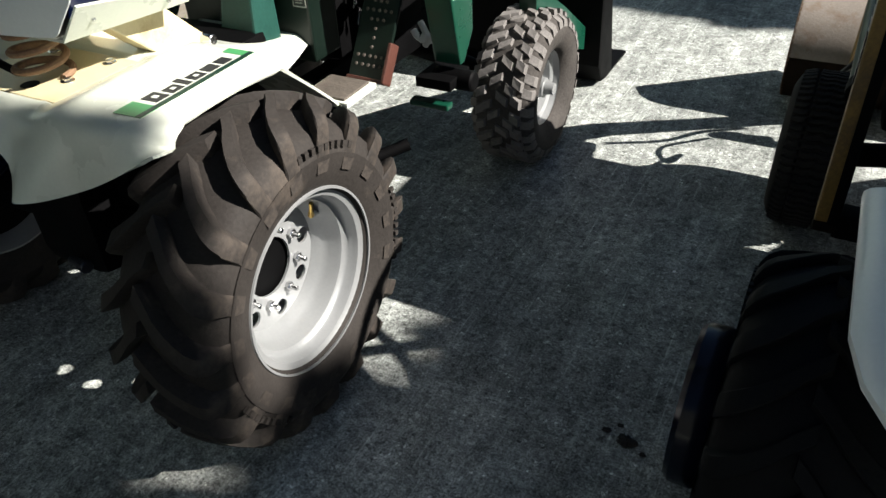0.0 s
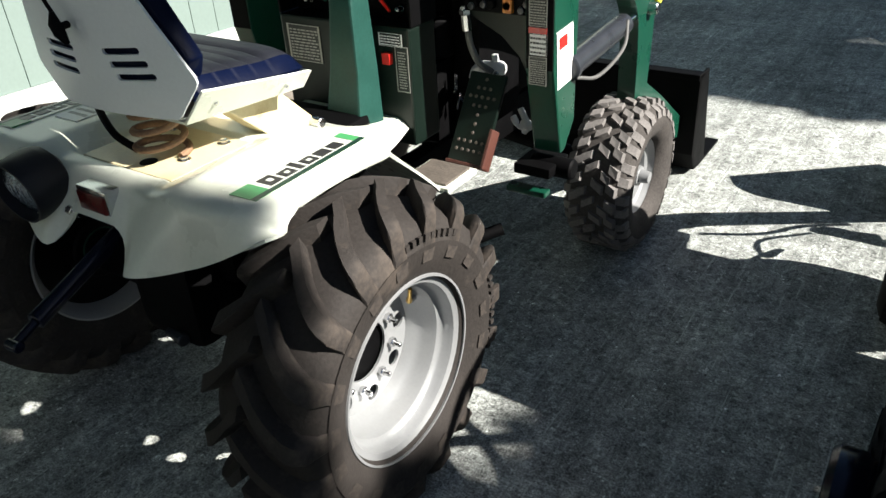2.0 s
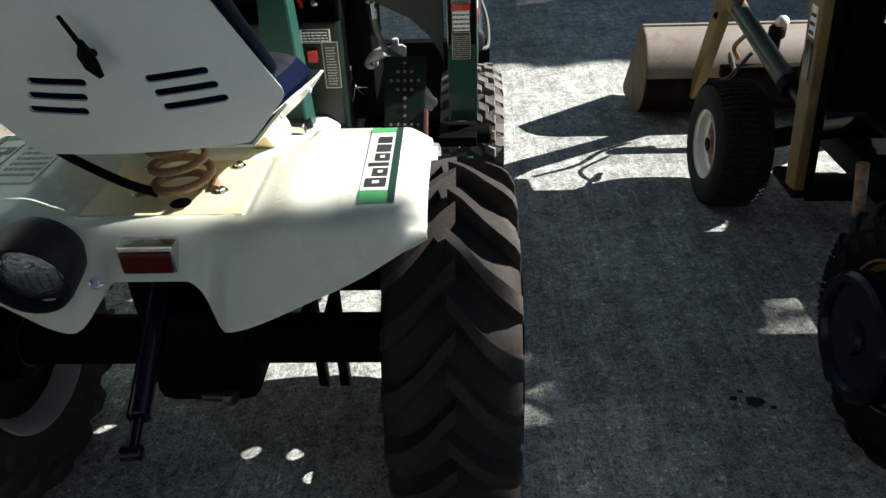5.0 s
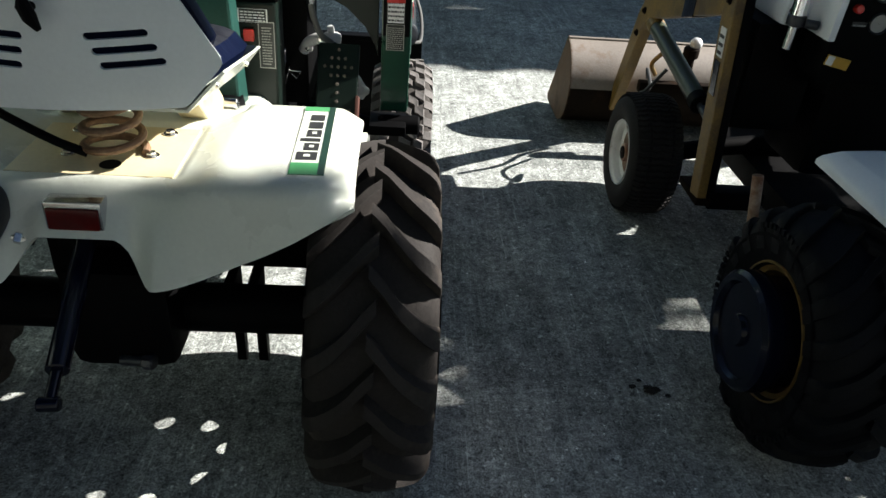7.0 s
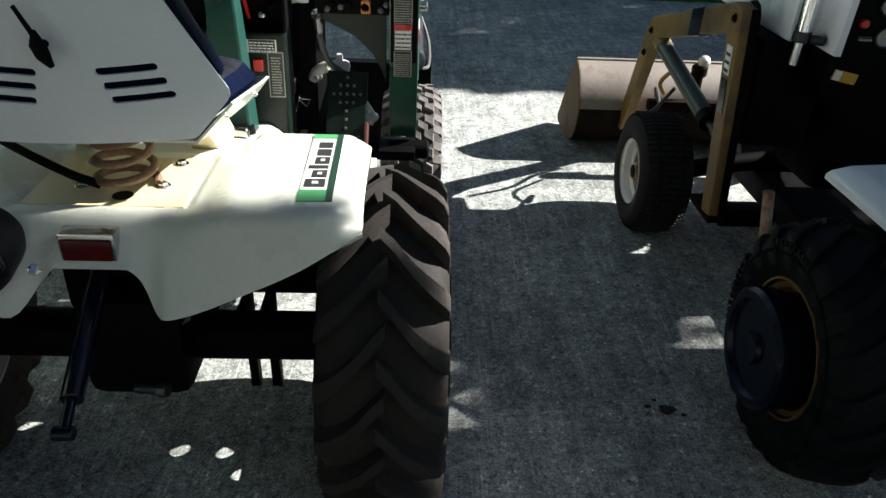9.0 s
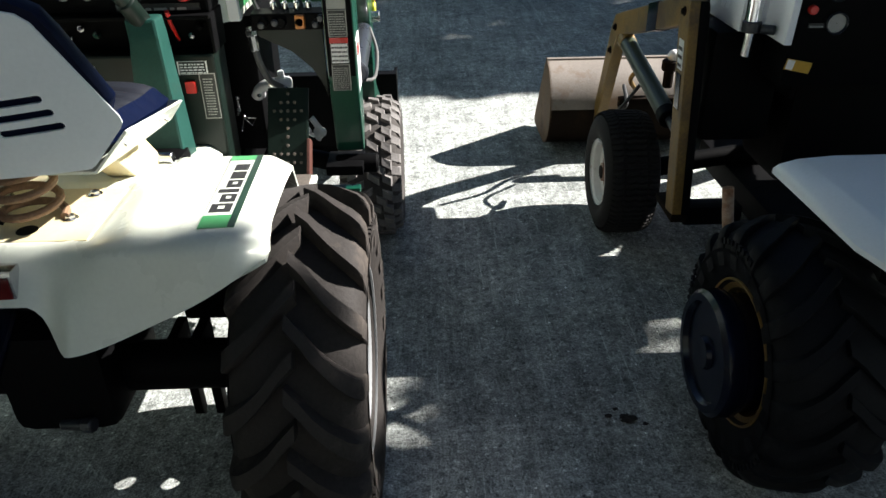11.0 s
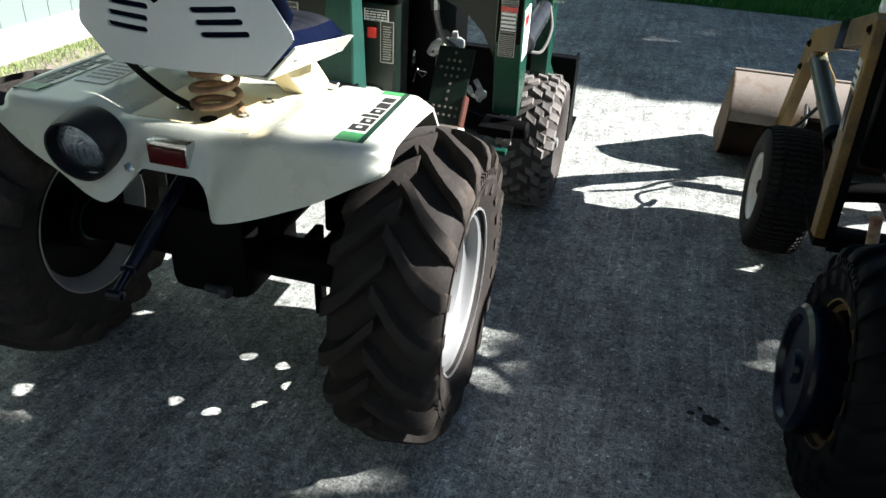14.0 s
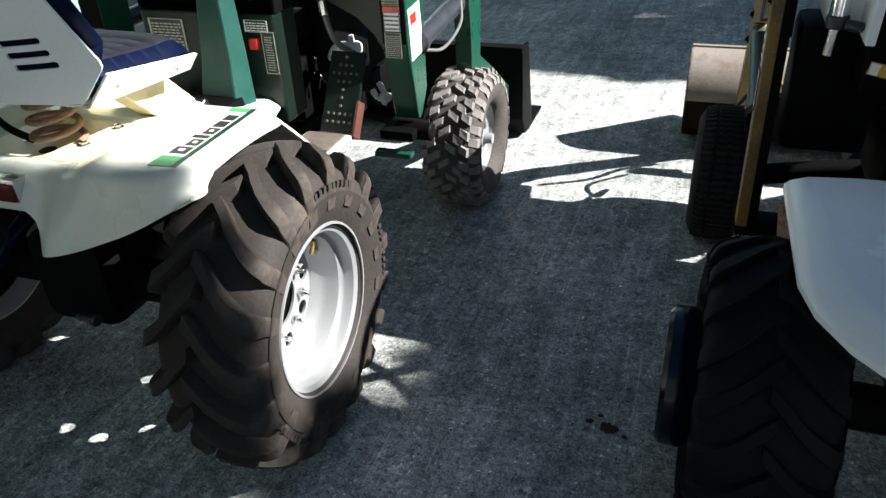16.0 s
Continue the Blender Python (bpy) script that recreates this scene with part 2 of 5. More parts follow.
def lug_bars(parent, m, R, half, lugs, h=0.024, twist=0.34):
    """The chevron bars of a tractor tyre, each an object, alike ones on one mesh."""
    base = R - h
    st = [(-0.06, base - 0.002, h, 0.0, 0.52), (0.15, base - 0.003, h, 0.22, 0.53), (0.3, base - 0.005, h, 0.42, 0.55), (0.46, base - 0.009, h, 0.60, 0.58), (0.62, base - 0.013, h, 0.75, 0.63), (0.76, base - 0.019, h + 0.002, 0.86, 0.67), (0.88, base - 0.030, h + 0.005, 0.94, 0.70), (0.96, base - 0.044, h + 0.005, 0.985, 0.72), (0.99, base - 0.056, 0.012, 1.0, 0.72), (0.985, base - 0.076, 0.002, 1.03, 0.66)]
    for side in (1, -1):
        bm = bmesh.new()
        rows = []
        for fx, rb, hh, ft, w in st:
            phi = twist * ft
            wb = w * 0.030 / R * 1.25
            x = side * fx * half
            row = []
            for s, r in ((-1.10, rb - 0.006), (-0.96, rb + hh * 0.5), (-0.84, rb + hh * 0.95), (0.62, rb + hh), (0.75, rb + hh * 0.9), (1.02, rb - 0.006)):
                xx = x
                a = phi + s * wb * 0.8
                row.append(bm.verts.new((xx, r * math.cos(a), r * math.sin(a))))
            rows.append(row)
        for a, c in zip(rows, rows[1:]):
            for q in range(5):
                bm.faces.new((a[q], a[q + 1], c[q + 1], c[q]))
        bm.faces.new(rows[0])
        bm.faces.new(rows[-1][::-1])
        first = part("tread_bar", bm, parent.data.materials[0], parent, "", True)
        for k in range(lugs):
            b = first if k == 0 else new("tread_bar", first.data)
            b.parent = parent
            b.matrix_local = m @ Matrix.Rotation(2 * math.pi * (k + (0.5 if side < 0 else 0)) / lugs, 4, "X")


def holed_disc(bm, r_in, r_out, ring_r, hole_r, count, x0, x1, phase=0.0, sub=6):
    """A wheel disc with a ring of round holes right through it, of real thickness."""
    per = 2 * math.pi / count
    def pt(a, r, x):
        return (x, r * math.cos(a), r * math.sin(a))
    verts = {}
    def v(a, r, x):
        key = (round(a % (2 * math.pi), 5), round(r, 5), x)
        if key not in verts:
            verts[key] = bm.verts.new(pt(a, r, x))
        return verts[key]
    n = 4 * sub
    for k in range(count):
        ac = phase + k * per
        # square frame round the hole in (angle, radius), joined to the hole's rim
        for x, flip in ((x0, False), (x1, True)):
            outer, inner = [], []
            for q in range(n):
                side, f = divmod(q, sub)
                f = f / sub
                da, dr = ((-1 + 2 * f, -1), (1, -1 + 2 * f), (1 - 2 * f, 1), (-1, 1 - 2 * f))[side]
                r = r_in if dr == -1 else r_out if dr == 1 else (r_in + r_out) / 2 + dr * (r_out - r_in) / 2
                outer.append(v(ac + da * per / 2, r, x))
                th = math.atan2(dr, da)
                inner.append(bm.verts.new(pt(ac + hole_r * math.cos(th) / ring_r, ring_r + hole_r * math.sin(th), x)))
            for q in range(n):
                f = (outer[q], outer[(q + 1) % n], inner[(q + 1) % n], inner[q])
                bm.faces.new(f[::-1] if flip else f)
            if flip:
                for q in range(n):
                    bm.faces.new((last[q], last[(q + 1) % n], inner[(q + 1) % n], inner[q]))
            last = inner
    return bm


def rear_wheel(parent, x, y, z, side, R, half, rim_r, lugs, disc_x, paint, rubber, studs=True, phase=0.05, lug_h=0.024):
    """A rear wheel as a part with tyre, rim, disc, valve and studs; side is +1 for the right-hand one."""
    bm = lug_tyre(R, half, rim_r, lug_h)
    m = pose(x, y, z) @ Matrix.Diagonal((side, 1, 1, 1))
    tyre = part("rear_tyre", shift(bm, m), rubber, parent, "", True)
    lug_bars(tyre, m, R, half, lugs, lug_h)
    bm = bmesh.new()
    w = half * 0.86
    t = 0.004
    prof = [(rim_r + 0.012, w), (rim_r + 0.014, w - 0.006), (rim_r + 0.006, w - 0.012), (rim_r - 0.003, w - 0.015), (rim_r - 0.005, w - 0.022), (rim_r - 0.006, w - 0.034), (rim_r - 0.010, w - 0.040), (rim_r - 0.017, w - 0.043), (rim_r - 0.019, w - 0.05), (rim_r - 0.021, disc_x + 0.035), (rim_r - 0.025, disc_x + 0.018), (rim_r - 0.034, disc_x + 0.005), (rim_r - 0.036, disc_x - 0.03), (rim_r - 0.020, -w + 0.05), (rim_r, -w + 0.012), (rim_r + 0.012, -w)]
    inner = [(r - t, xx) for r, xx in prof]
    lathe(bm, prof + inner[::-1], 64, close=True)
    rim = part("rim", shift(bm, m), paint, tyre, "", True)
    bm = holed_disc(bmesh.new(), 0.056, rim_r - 0.030, 0.098, 0.0155, 8, disc_x - 0.005, disc_x, phase)
    lathe(bm, [(0.056, disc_x - 0.005), (0.056, disc_x)], 48)
    part("wheel_disc", shift(bm, m), paint, tyre, "", True)
    bm = bmesh.new()
    lathe(bm, [(0.062, disc_x - 0.006), (0.062, disc_x - 0.07), (0.03, disc_x - 0.075), (0.03, disc_x - 0.045), (0.024, disc_x - 0.04), (0.001, disc_x - 0.04)], 32)
    part("hub", shift(bm, m), M_GREEN, tyre, "dark green hub", True)
    if studs:
        for k in range(8):
            a = phase + math.pi / 8 + k * math.pi / 4
            c = Vector((disc_x, 0.074 * math.cos(a), 0.074 * math.sin(a)))
            bm = bmesh.new()
            rod(bm, c - Vector((0.004, 0, 0)), c + Vector((0.024, 0, 0)), 0.0048, 10)
            rod(bm, c - Vector((0.001, 0, 0)), c + Vector((0.010, 0, 0)), 0.0095, 6, 0.0015)
            part("wheel_stud", shift(bm, m), M_STEEL, tyre, "", True)
    bm = bmesh.new()
    p0 = Vector((disc_x + 0.028, 0.100, 0.058))
    tube(bm, [p0, p0 + Vector((0.004, -0.004, 0.006)), p0 + Vector((0.010, -0.008, 0.022)), p0 + Vector((0.012, -0.009, 0.034))], [0.0062, 0.0045, 0.0042, 0.0038], 8)
    part("valve_stem", shift(bm, m), M_BRASS, tyre, "brass valve stem", True)
    bm = bmesh.new()
    tube(bm, [p0 + Vector((-0.006, 0.022, -0.004)), p0 + Vector((-0.002, 0.008, -0.002)), p0 + Vector((0.001, 0.0, 0.002))], [0.009, 0.0075, 0.0065], 10)
    part("stem_base", shift(bm, m), M_STEEL, tyre, "", True)
    # raised moulded marks on the sidewall
    mid = (rim_r + R - lug_h) / 2 + 0.024
    bm = bmesh.new()
    wide = 0.009 / mid
    q = [bm.verts.new((xx, r * math.cos(f * wide), r * math.sin(f * wide))) for xx in (half * 0.95, half * 1.003) for f, r in ((0, mid - 0.0055), (1, mid - 0.0055), (1, mid + 0.0055), (0, mid + 0.0055))]
    for f in ((4, 5, 6, 7), (0, 1, 5, 4), (1, 2, 6, 5), (2, 3, 7, 6), (3, 0, 4, 7)):
        bm.faces.new([q[w] for w in f])
    mark = part("sidewall_mark", bm, rubber, tyre, "raised moulded mark")
    turns = [radians(a0) + k * 0.017 / mid for a0, count in ((58, 9), (-24, 10), (200, 9)) for k in range(count)]
    for k, a in enumerate(turns):
        b = mark if k == 0 else new("sidewall_mark", mark.data)
        b.parent = tyre
        b.matrix_local = m @ Matrix.Rotation(a, 4, "X")
    return tyre


def front_wheel(parent, x, y, z, side, R, half, rim_r, paint, rubber, knobby):
    bm = bmesh.new()
    h = 0.010 if knobby else 0.006
    base = R - h
    prof = [(rim_r, half * 0.66), (rim_r + 0.008, half * 0.84), (rim_r + 0.03, half * 0.97), ((rim_r + base) / 2 + 0.008, half * 1.02), (base - 0.03, half * 0.98), (base - 0.012, half * 0.88), (base - 0.003, half * 0.68)]
    if knobby:
        prof += [(base, half * 0.35), (base + 0.001, 0.0)]
        prof += [(r, -xx) for r, xx in prof[-2::-1]]
    else:
        prof = prof + [(r, -xx) for r, xx in prof[::-1]]
    lathe(bm, prof, 64)
    if not knobby:
        # turf tread: wavy cross ribs with grooves between them
        tread = bmesh.new()
        cols, seg = 33, 504
        grid = []
        for c in range(cols):
            fx = -0.84 + 1.68 * c / (cols - 1)
            crown = 0.010 * max(0.0, abs(fx) - 0.5) ** 1.5 * 4
            wave = abs((c % 8) - 4) // 2
            ring = []
            for k in range(seg):
                up = (k + wave) % 8 > 2 and c % 16 != 8
                r = (R if up else base - 0.004) - crown
                a = 2 * math.pi * k / seg
                ring.append(tread.verts.new((fx * half, r * math.cos(a), r * math.sin(a))))
            grid.append(ring)
        for a, c in zip(grid, grid[1:]):
            for k in range(seg):
                tread.faces.new((a[k], a[(k + 1) % seg], c[(k + 1) % seg], c[k]))
    m = pose(x, y, z) @ Matrix.Diagonal((side, 1, 1, 1))
    tyre = part("front_tyre", shift(bm, m), M_GAPSHADE if knobby else rubber, parent, "", True)
    if not knobby:
        part("turf_tread", shift(tread, m), rubber, tyre, "fine wavy cross ribs")
    if knobby:
        def block(cx, wx, wl, skew, drop=0.0):
            bm = bmesh.new()
            rows = []
            for r, k in ((base - 0.006 - drop, 1.12), (base + h - drop, 0.86)):
                row = []
                for sx, sl in ((-1, -1), (1, -1), (1, 1), (-1, 1)):
                    xx = cx + sx * wx * k
                    a = (sl * wl * 0.90 * k + sx * wx * skew * 0.62) / R
                    rr = r - (0.012 * max(0, abs(xx) / half - 0.62) * 4 if drop else 0)
                    row.append(bm.verts.new((xx, rr * math.cos(a), rr * math.sin(a))))
                rows.append(row)
            bm.faces.new(rows[1])
            for q in range(4):
                bm.faces.new((rows[0][q], rows[0][(q + 1) % 4], rows[1][(q + 1) % 4], rows[1][q]))
            return bm

        N = 28
        kinds = []
        for s in (1, -1):
            kinds += [((s * half * 0.12, half * 0.20, 0.0125, 0.9 * s), s, 0.0), ((-s * half * 0.36, half * 0.17, 0.0135, -0.8 * s), s, 0.11)]
            for q in (1, -1):
                kinds += [((q * half * 0.56, half * 0.16, 0.0145, 0.75 * q), s, 0.02 if q > 0 else 0.17), ((q * half * 0.85, half * 0.155, 0.0165, 0.35 * q, 0.008), s, 0.13 + (0.03 if q * s > 0 else 0))]
        for args, s, off in kinds:
            first = part("tread_block", block(*args), rubber, tyre)
            for k in range(0 if s < 0 else 1, N, 2):
                b = first if k < 2 else new("tread_block", first.data)
                b.parent = tyre
                b.matrix_local = m @ Matrix.Rotation(2 * math.pi * k / N + off, 4, "X")
    bm = bmesh.new()
    w = half * (0.80 if knobby else 0.93)
    prof = [(rim_r + 0.010, w), (rim_r + 0.012, w - 0.004), (rim_r + 0.002, w - 0.010), (rim_r - 0.004, w - 0.03), (rim_r - 0.016, w - 0.036), (rim_r - 0.02, w - 0.055), (rim_r - 0.055, w - 0.062), (rim_r - 0.065, w - 0.045), (0.03, w - 0.04), (0.028, w - 0.015), (0.001, w - 0.013)]
    lathe(bm, prof if knobby else prof[:5], 48)
    rim = part("rim", shift(bm, m), paint if knobby else M_RIMWHITE, tyre, "", True)
    if not knobby:
        part("wheel_dish", shift(lathe(bmesh.new(), prof[4:], 48), m), paint, rim, "white wheel dish eaten by rust", True)
    bm = bmesh.new()
    if knobby:
        lathe(bm, [(0.001, w + 0.014), (0.016, w + 0.012), (0.02, w - 0.02)], 20)
        part("hub_cap", shift(bm, m), paint, tyre, "", True)
    else:
        lathe(bm, [(0.001, w - 0.010), (0.020, w - 0.011), (0.024, w - 0.03)], 20)
        part("hub_cap", shift(bm, m), M_RUSTSHADE, tyre, "rusty axle end", True)
    return tyre


# ---- ground and surroundings ----
def ground_material():
    m = bpy.data.materials.new("brushed_concrete")
    m.use_nodes = True
    nt = m.node_tree
    n, l = nt.nodes, nt.links
    p = n["Principled BSDF"]
    tc = n.new("ShaderNodeTexCoord")

    def noise_at(scale, detail=6, rough=0.6, stretch=None, turn=4):
        t = n.new("ShaderNodeTexNoise")
        t.inputs["Scale"].default_value, t.inputs["Detail"].default_value, t.inputs["Roughness"].default_value = scale, detail, rough
        if stretch:
            mp = n.new("ShaderNodeMapping")
            mp.inputs["Scale"].default_value = stretch
            mp.inputs["Rotation"].default_value = (0, 0, radians(turn))
            l.new(tc.outputs["Object"], mp.inputs["Vector"])
            l.new(mp.outputs[0], t.inputs["Vector"])
        else:
            l.new(tc.outputs["Object"], t.inputs["Vector"])
        return t

    def ramp(src, a, b, ca, cb):
        r = n.new("ShaderNodeValToRGB")
        r.color_ramp.elements[0].position, r.color_ramp.elements[1].position = a, b
        r.color_ramp.elements[0].color, r.color_ramp.elements[1].color = (*ca, 1), (*cb, 1)
        l.new(src, r.inputs[0])
        return r.outputs[0]

    def mix(mode, f, a, b):
        x = n.new("ShaderNodeMix")
        x.data_type, x.blend_type = "RGBA", mode
        if isinstance(f, float):
            x.inputs["Factor"].default_value = f
        else:
            l.new(f, x.inputs["Factor"])
        l.new(a, x.inputs["A"])
        if isinstance(b, tuple):
            x.inputs["B"].default_value = (*b, 1)
        else:
            l.new(b, x.inputs["B"])
        return x.outputs["Result"]

    big = noise_at(1.1)
    mid = noise_at(13.0, 9, 0.7)
    fine = noise_at(210.0, 6, 0.85)
    brush = noise_at(1.0, 4, 0.75, (150.0, 6.0, 1.0))
    cross = noise_at(1.0, 4, 0.75, (90.0, 5.0, 1.0), 68)
    broad = noise_at(1.0, 3, 0.6, (22.0, 1.6, 1.0))
    spots = noise_at(150.0, 3, 0.6)
    blotch = noise_at(6.5, 7, 0.7)
    c = ramp(big.outputs[0], 0.3, 0.72, (0.207, 0.213, 0.217), (0.306, 0.311, 0.313))
    c = mix("OVERLAY", 0.45, c, ramp(mid.outputs[0], 0.36, 0.66, (0.25, 0.25, 0.25), (0.76, 0.75, 0.74)))
    c = mix("OVERLAY", 1.0, c, ramp(fine.outputs[0], 0.38, 0.64, (0.12, 0.12, 0.12), (0.86, 0.86, 0.86)))
    c = mix("OVERLAY", 0.10, c, ramp(brush.outputs[0], 0.36, 0.66, (0.3, 0.3, 0.3), (0.75, 0.75, 0.75)))
    c = mix("OVERLAY", 0.05, c, ramp(cross.outputs[0], 0.38, 0.64, (0.3, 0.3, 0.3), (0.75, 0.75, 0.75)))
    c = mix("OVERLAY", 0.4, c, ramp(broad.outputs[0], 0.38, 0.66, (0.33, 0.33, 0.33), (0.75, 0.75, 0.75)))
    c = mix("OVERLAY", 0.32, c, ramp(blotch.outputs[0], 0.38, 0.64, (0.26, 0.26, 0.26), (0.74, 0.74, 0.74)))
    c = mix("MIX", ramp(spots.outputs[0], 0.63, 0.70, (0, 0, 0), (0.5, 0.5, 0.5)), c, (0.50, 0.51, 0.52))
    grit = noise_at(240.0, 2, 0.5)
    pits = noise_at(170.0, 3, 0.6)
    c = mix("MIX", ramp(grit.outputs[0], 0.50, 0.66, (0, 0, 0), (0.55, 0.55, 0.55)), c, (0.40, 0.42, 0.435))
    c = mix("MIX", ramp(pits.outputs[0], 0.54, 0.62, (0, 0, 0), (0.3, 0.3, 0.3)), c, (0.08, 0.082, 0.084))
    dark = noise_at(3.2, 6, 0.65)
    c = mix("MIX", ramp(dark.outputs[0], 0.62, 0.74, (0, 0, 0), (0.55, 0.55, 0.55)), c, (0.05, 0.048, 0.046))
    clump = noise_at(34.0, 7, 0.75)
    c = mix("MULTIPLY", 1.0, c, ramp(clump.outputs[0], 0.36, 0.66, (0.55, 0.55, 0.55), (1.0, 1.0, 1.0)))
    rake = noise_at(1.0, 3, 0.7, (120.0, 3.0, 1.0), 2)
    c = mix("MIX", ramp(rake.outputs[0], 0.60, 0.70, (0, 0, 0), (0.55, 0.55, 0.55)), c, (0.46, 0.48, 0.47))
    scratch = noise_at(1.0, 3, 0.6, (90.0, 1.8, 1.0), -38)
    c = mix("MIX", ramp(scratch.outputs[0], 0.66, 0.72, (0, 0, 0), (0.4, 0.4, 0.4)), c, (0.48, 0.49, 0.48))
    streak = noise_at(1.0, 6, 0.8, (34.0, 2.2, 1.0), -3)
    c = mix("MULTIPLY", 1.0, c, ramp(streak.outputs[0], 0.36, 0.62, (0.76, 0.76, 0.76), (1.0, 1.0, 1.0)))
    coarse = noise_at(82.0, 5, 0.7)
    c = mix("MULTIPLY", 1.0, c, ramp(coarse.outputs[0], 0.38, 0.60, (0.62, 0.62, 0.62), (1.0, 1.0, 1.0)))
    patch = noise_at(2.3, 5, 0.6)
    c = mix("MULTIPLY", 1.0, c, ramp(patch.outputs[0], 0.36, 0.64, (0.72, 0.72, 0.72), (1.0, 1.0, 1.0)))
    for size, lo, hi in ((170.0, 0.34, 2.5), (75.0, 0.50, 1.8)):
        cells = n.new("ShaderNodeTexVoronoi")
        cells.inputs["Scale"].default_value = size
        l.new(tc.outputs["Object"], cells.inputs["Vector"])
        flecks = n.new("ShaderNodeValToRGB")
        flecks.color_ramp.interpolation = "LINEAR"
        for pos, val in ((0.30, 1.0), (0.84, 1.0)):
            e = flecks.color_ramp.elements.new(pos)
            e.color = (val, val, val, 1)
        flecks.color_ramp.elements[0].color = (lo, lo, lo, 1)
        flecks.color_ramp.elements[-1].color = (hi, hi, hi, 1)
        l.new(cells.outputs["Color"], flecks.inputs[0])
        c = mix("MULTIPLY", 1.0, c, flecks.outputs[0])
    c = mix("ADD", 1.0, c, c)
    c = mix("MULTIPLY", 1.0, c, (1.20, 1.24, 1.15))
    l.new(c, p.inputs["Base Color"])
    p.inputs["Roughness"].default_value = 0.9
    p.inputs["Specular IOR Level"].default_value = 0.25
    add = n.new("ShaderNodeMath")
    add.operation = "ADD"
    l.new(fine.outputs[0], add.inputs[0])
    l.new(brush.outputs[0], add.inputs[1])
    b = n.new("ShaderNodeBump")
    b.inputs["Strength"].default_value, b.inputs["Distance"].default_value = 0.5, 0.004
    l.new(add.outputs[0], b.inputs["Height"])
    l.new(b.outputs[0], p.inputs["Normal"])
    return m


M_CONCRETE = ground_material()
M_EARTH = mat("dry_earth", (0.19, 0.165, 0.135), 0.95, vary=0.35, scale=5, fine=70, bump=0.6, dirt=(0.16, 0.13, 0.07), dirt_amount=0.4)
M_LAWN = mat("lawn_soil", (0.012, 0.085, 0.010), 0.95, vary=0.4, scale=4, fine=60, bump=0.6)
M_GRASS = mat("grass_blades", (0.016, 0.16, 0.012), 0.6, vary=0.35, scale=3, bump=0.0)
M_DRYGRASS = mat("verge_grass", (0.17, 0.23, 0.07), 0.7, vary=0.4, scale=4, bump=0.0)
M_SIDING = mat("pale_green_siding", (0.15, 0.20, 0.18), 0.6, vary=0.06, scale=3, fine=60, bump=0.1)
M_BOARD = mat("white_base_board", (0.46, 0.48, 0.45), 0.6, vary=0.08, scale=5, bump=0.1)
M_BACKWALL = mat("pale_wall_paint", (0.27, 0.28, 0.26), 0.7, vary=0.1, scale=4, bump=0.2)
M_LEAF = mat("tree_leaves", (0.05, 0.10, 0.025), 0.5, vary=0.4, scale=2, bump=0.0)
M_BARK = mat("tree_bark", (0.10, 0.075, 0.05), 0.9, vary=0.4, scale=10, bump=0.8)

LAWN_Y, WALL_X, DRIVE_X = 4.62, -2.265, -1.02


def sheet(name, x0, x1, y0, y1, z, material, thick=0.0, nx=1, ny=1):
    bm = bmesh.new()
    if thick:
        box(bm, (x0, y0, z - thick), (x1, y1, z), 0.01)
    else:
        g = [[bm.verts.new((x0 + (x1 - x0) * i / nx, y0 + (y1 - y0) * j / ny, z)) for i in range(nx + 1)] for j in range(ny + 1)]
        for j in range(ny):
            for i in range(nx):
                bm.faces.new((g[j][i], g[j][i + 1], g[j + 1][i + 1], g[j + 1][i]))
    return part(name, bm, material, None)


tagged(sheet("ground", -400, 400, -400, 400, -0.05, M_LAWN), "dark green grassy ground round the drive", "ground", kind="structure")
tagged(sheet("earth_strip", WALL_X - 0.6, DRIVE_X - 0.004, -8.0, LAWN_Y, -0.025, M_EARTH), "bare dry earth with thin grass between drive and wall", "ground", kind="structure")
tagged(sheet("driveway", DRIVE_X, 5.2, -8.0, LAWN_Y, 0.0, M_CONCRETE, 0.12), "weathered grey brushed concrete driveway", "driveway", kind="structure")
tagged(sheet("lawn_soil", -60, 60, LAWN_Y + 0.01, 80, -0.005, M_LAWN, 0.08), "green lawn beyond the concrete", "lawn", kind="structure")


def blades(name, n, area, h, material, label, seed):
    rnd = random.Random(seed)
    vs, fs = [], []
    for k in range(n):
        x, y, z = area(rnd)
        hh = h * rnd.uniform(0.5, 1.2)
        a = rnd.uniform(0, 2 * math.pi)
        w = rnd.uniform(0.003, 0.006) * (h / 0.05)
        dx, dy = math.cos(a) * w, math.sin(a) * w
        lx, ly = rnd.gauss(0, 0.35) * hh, rnd.gauss(0, 0.35) * hh
        i = len(vs)
        vs += [(x - dx, y - dy, z), (x + dx, y + dy, z), (x + lx, y + ly, z + hh)]
        fs.append((i, i + 1, i + 2))
    me = bpy.data.meshes.new(name)
    me.from_pydata(vs, [], fs)
    me.materials.append(material)
    return tagged(new(name, me), label, "grass", kind="stuff")


blades("lawn_grass", 45000, lambda r: (r.uniform(-2.5, 5.5), LAWN_Y + abs(r.gauss(0, 1.6)) - 0.01, 0.0), 0.06, M_GRASS, "mown green lawn grass beyond the concrete drive", 3)


def verge(r):
    if r.random() < 0.75:
        y = r.uniform(-1, 5)
        return WALL_X + 0.059 * y + 0.03 + abs(r.gauss(0, 0.11)), y, -0.03
    return r.uniform(WALL_X, DRIVE_X), r.uniform(-1, 5), -0.03


blades("verge_grass", 12000, verge, 0.032, M_DRYGRASS, "sparse sunlit grass along the foot of the wall", 4)

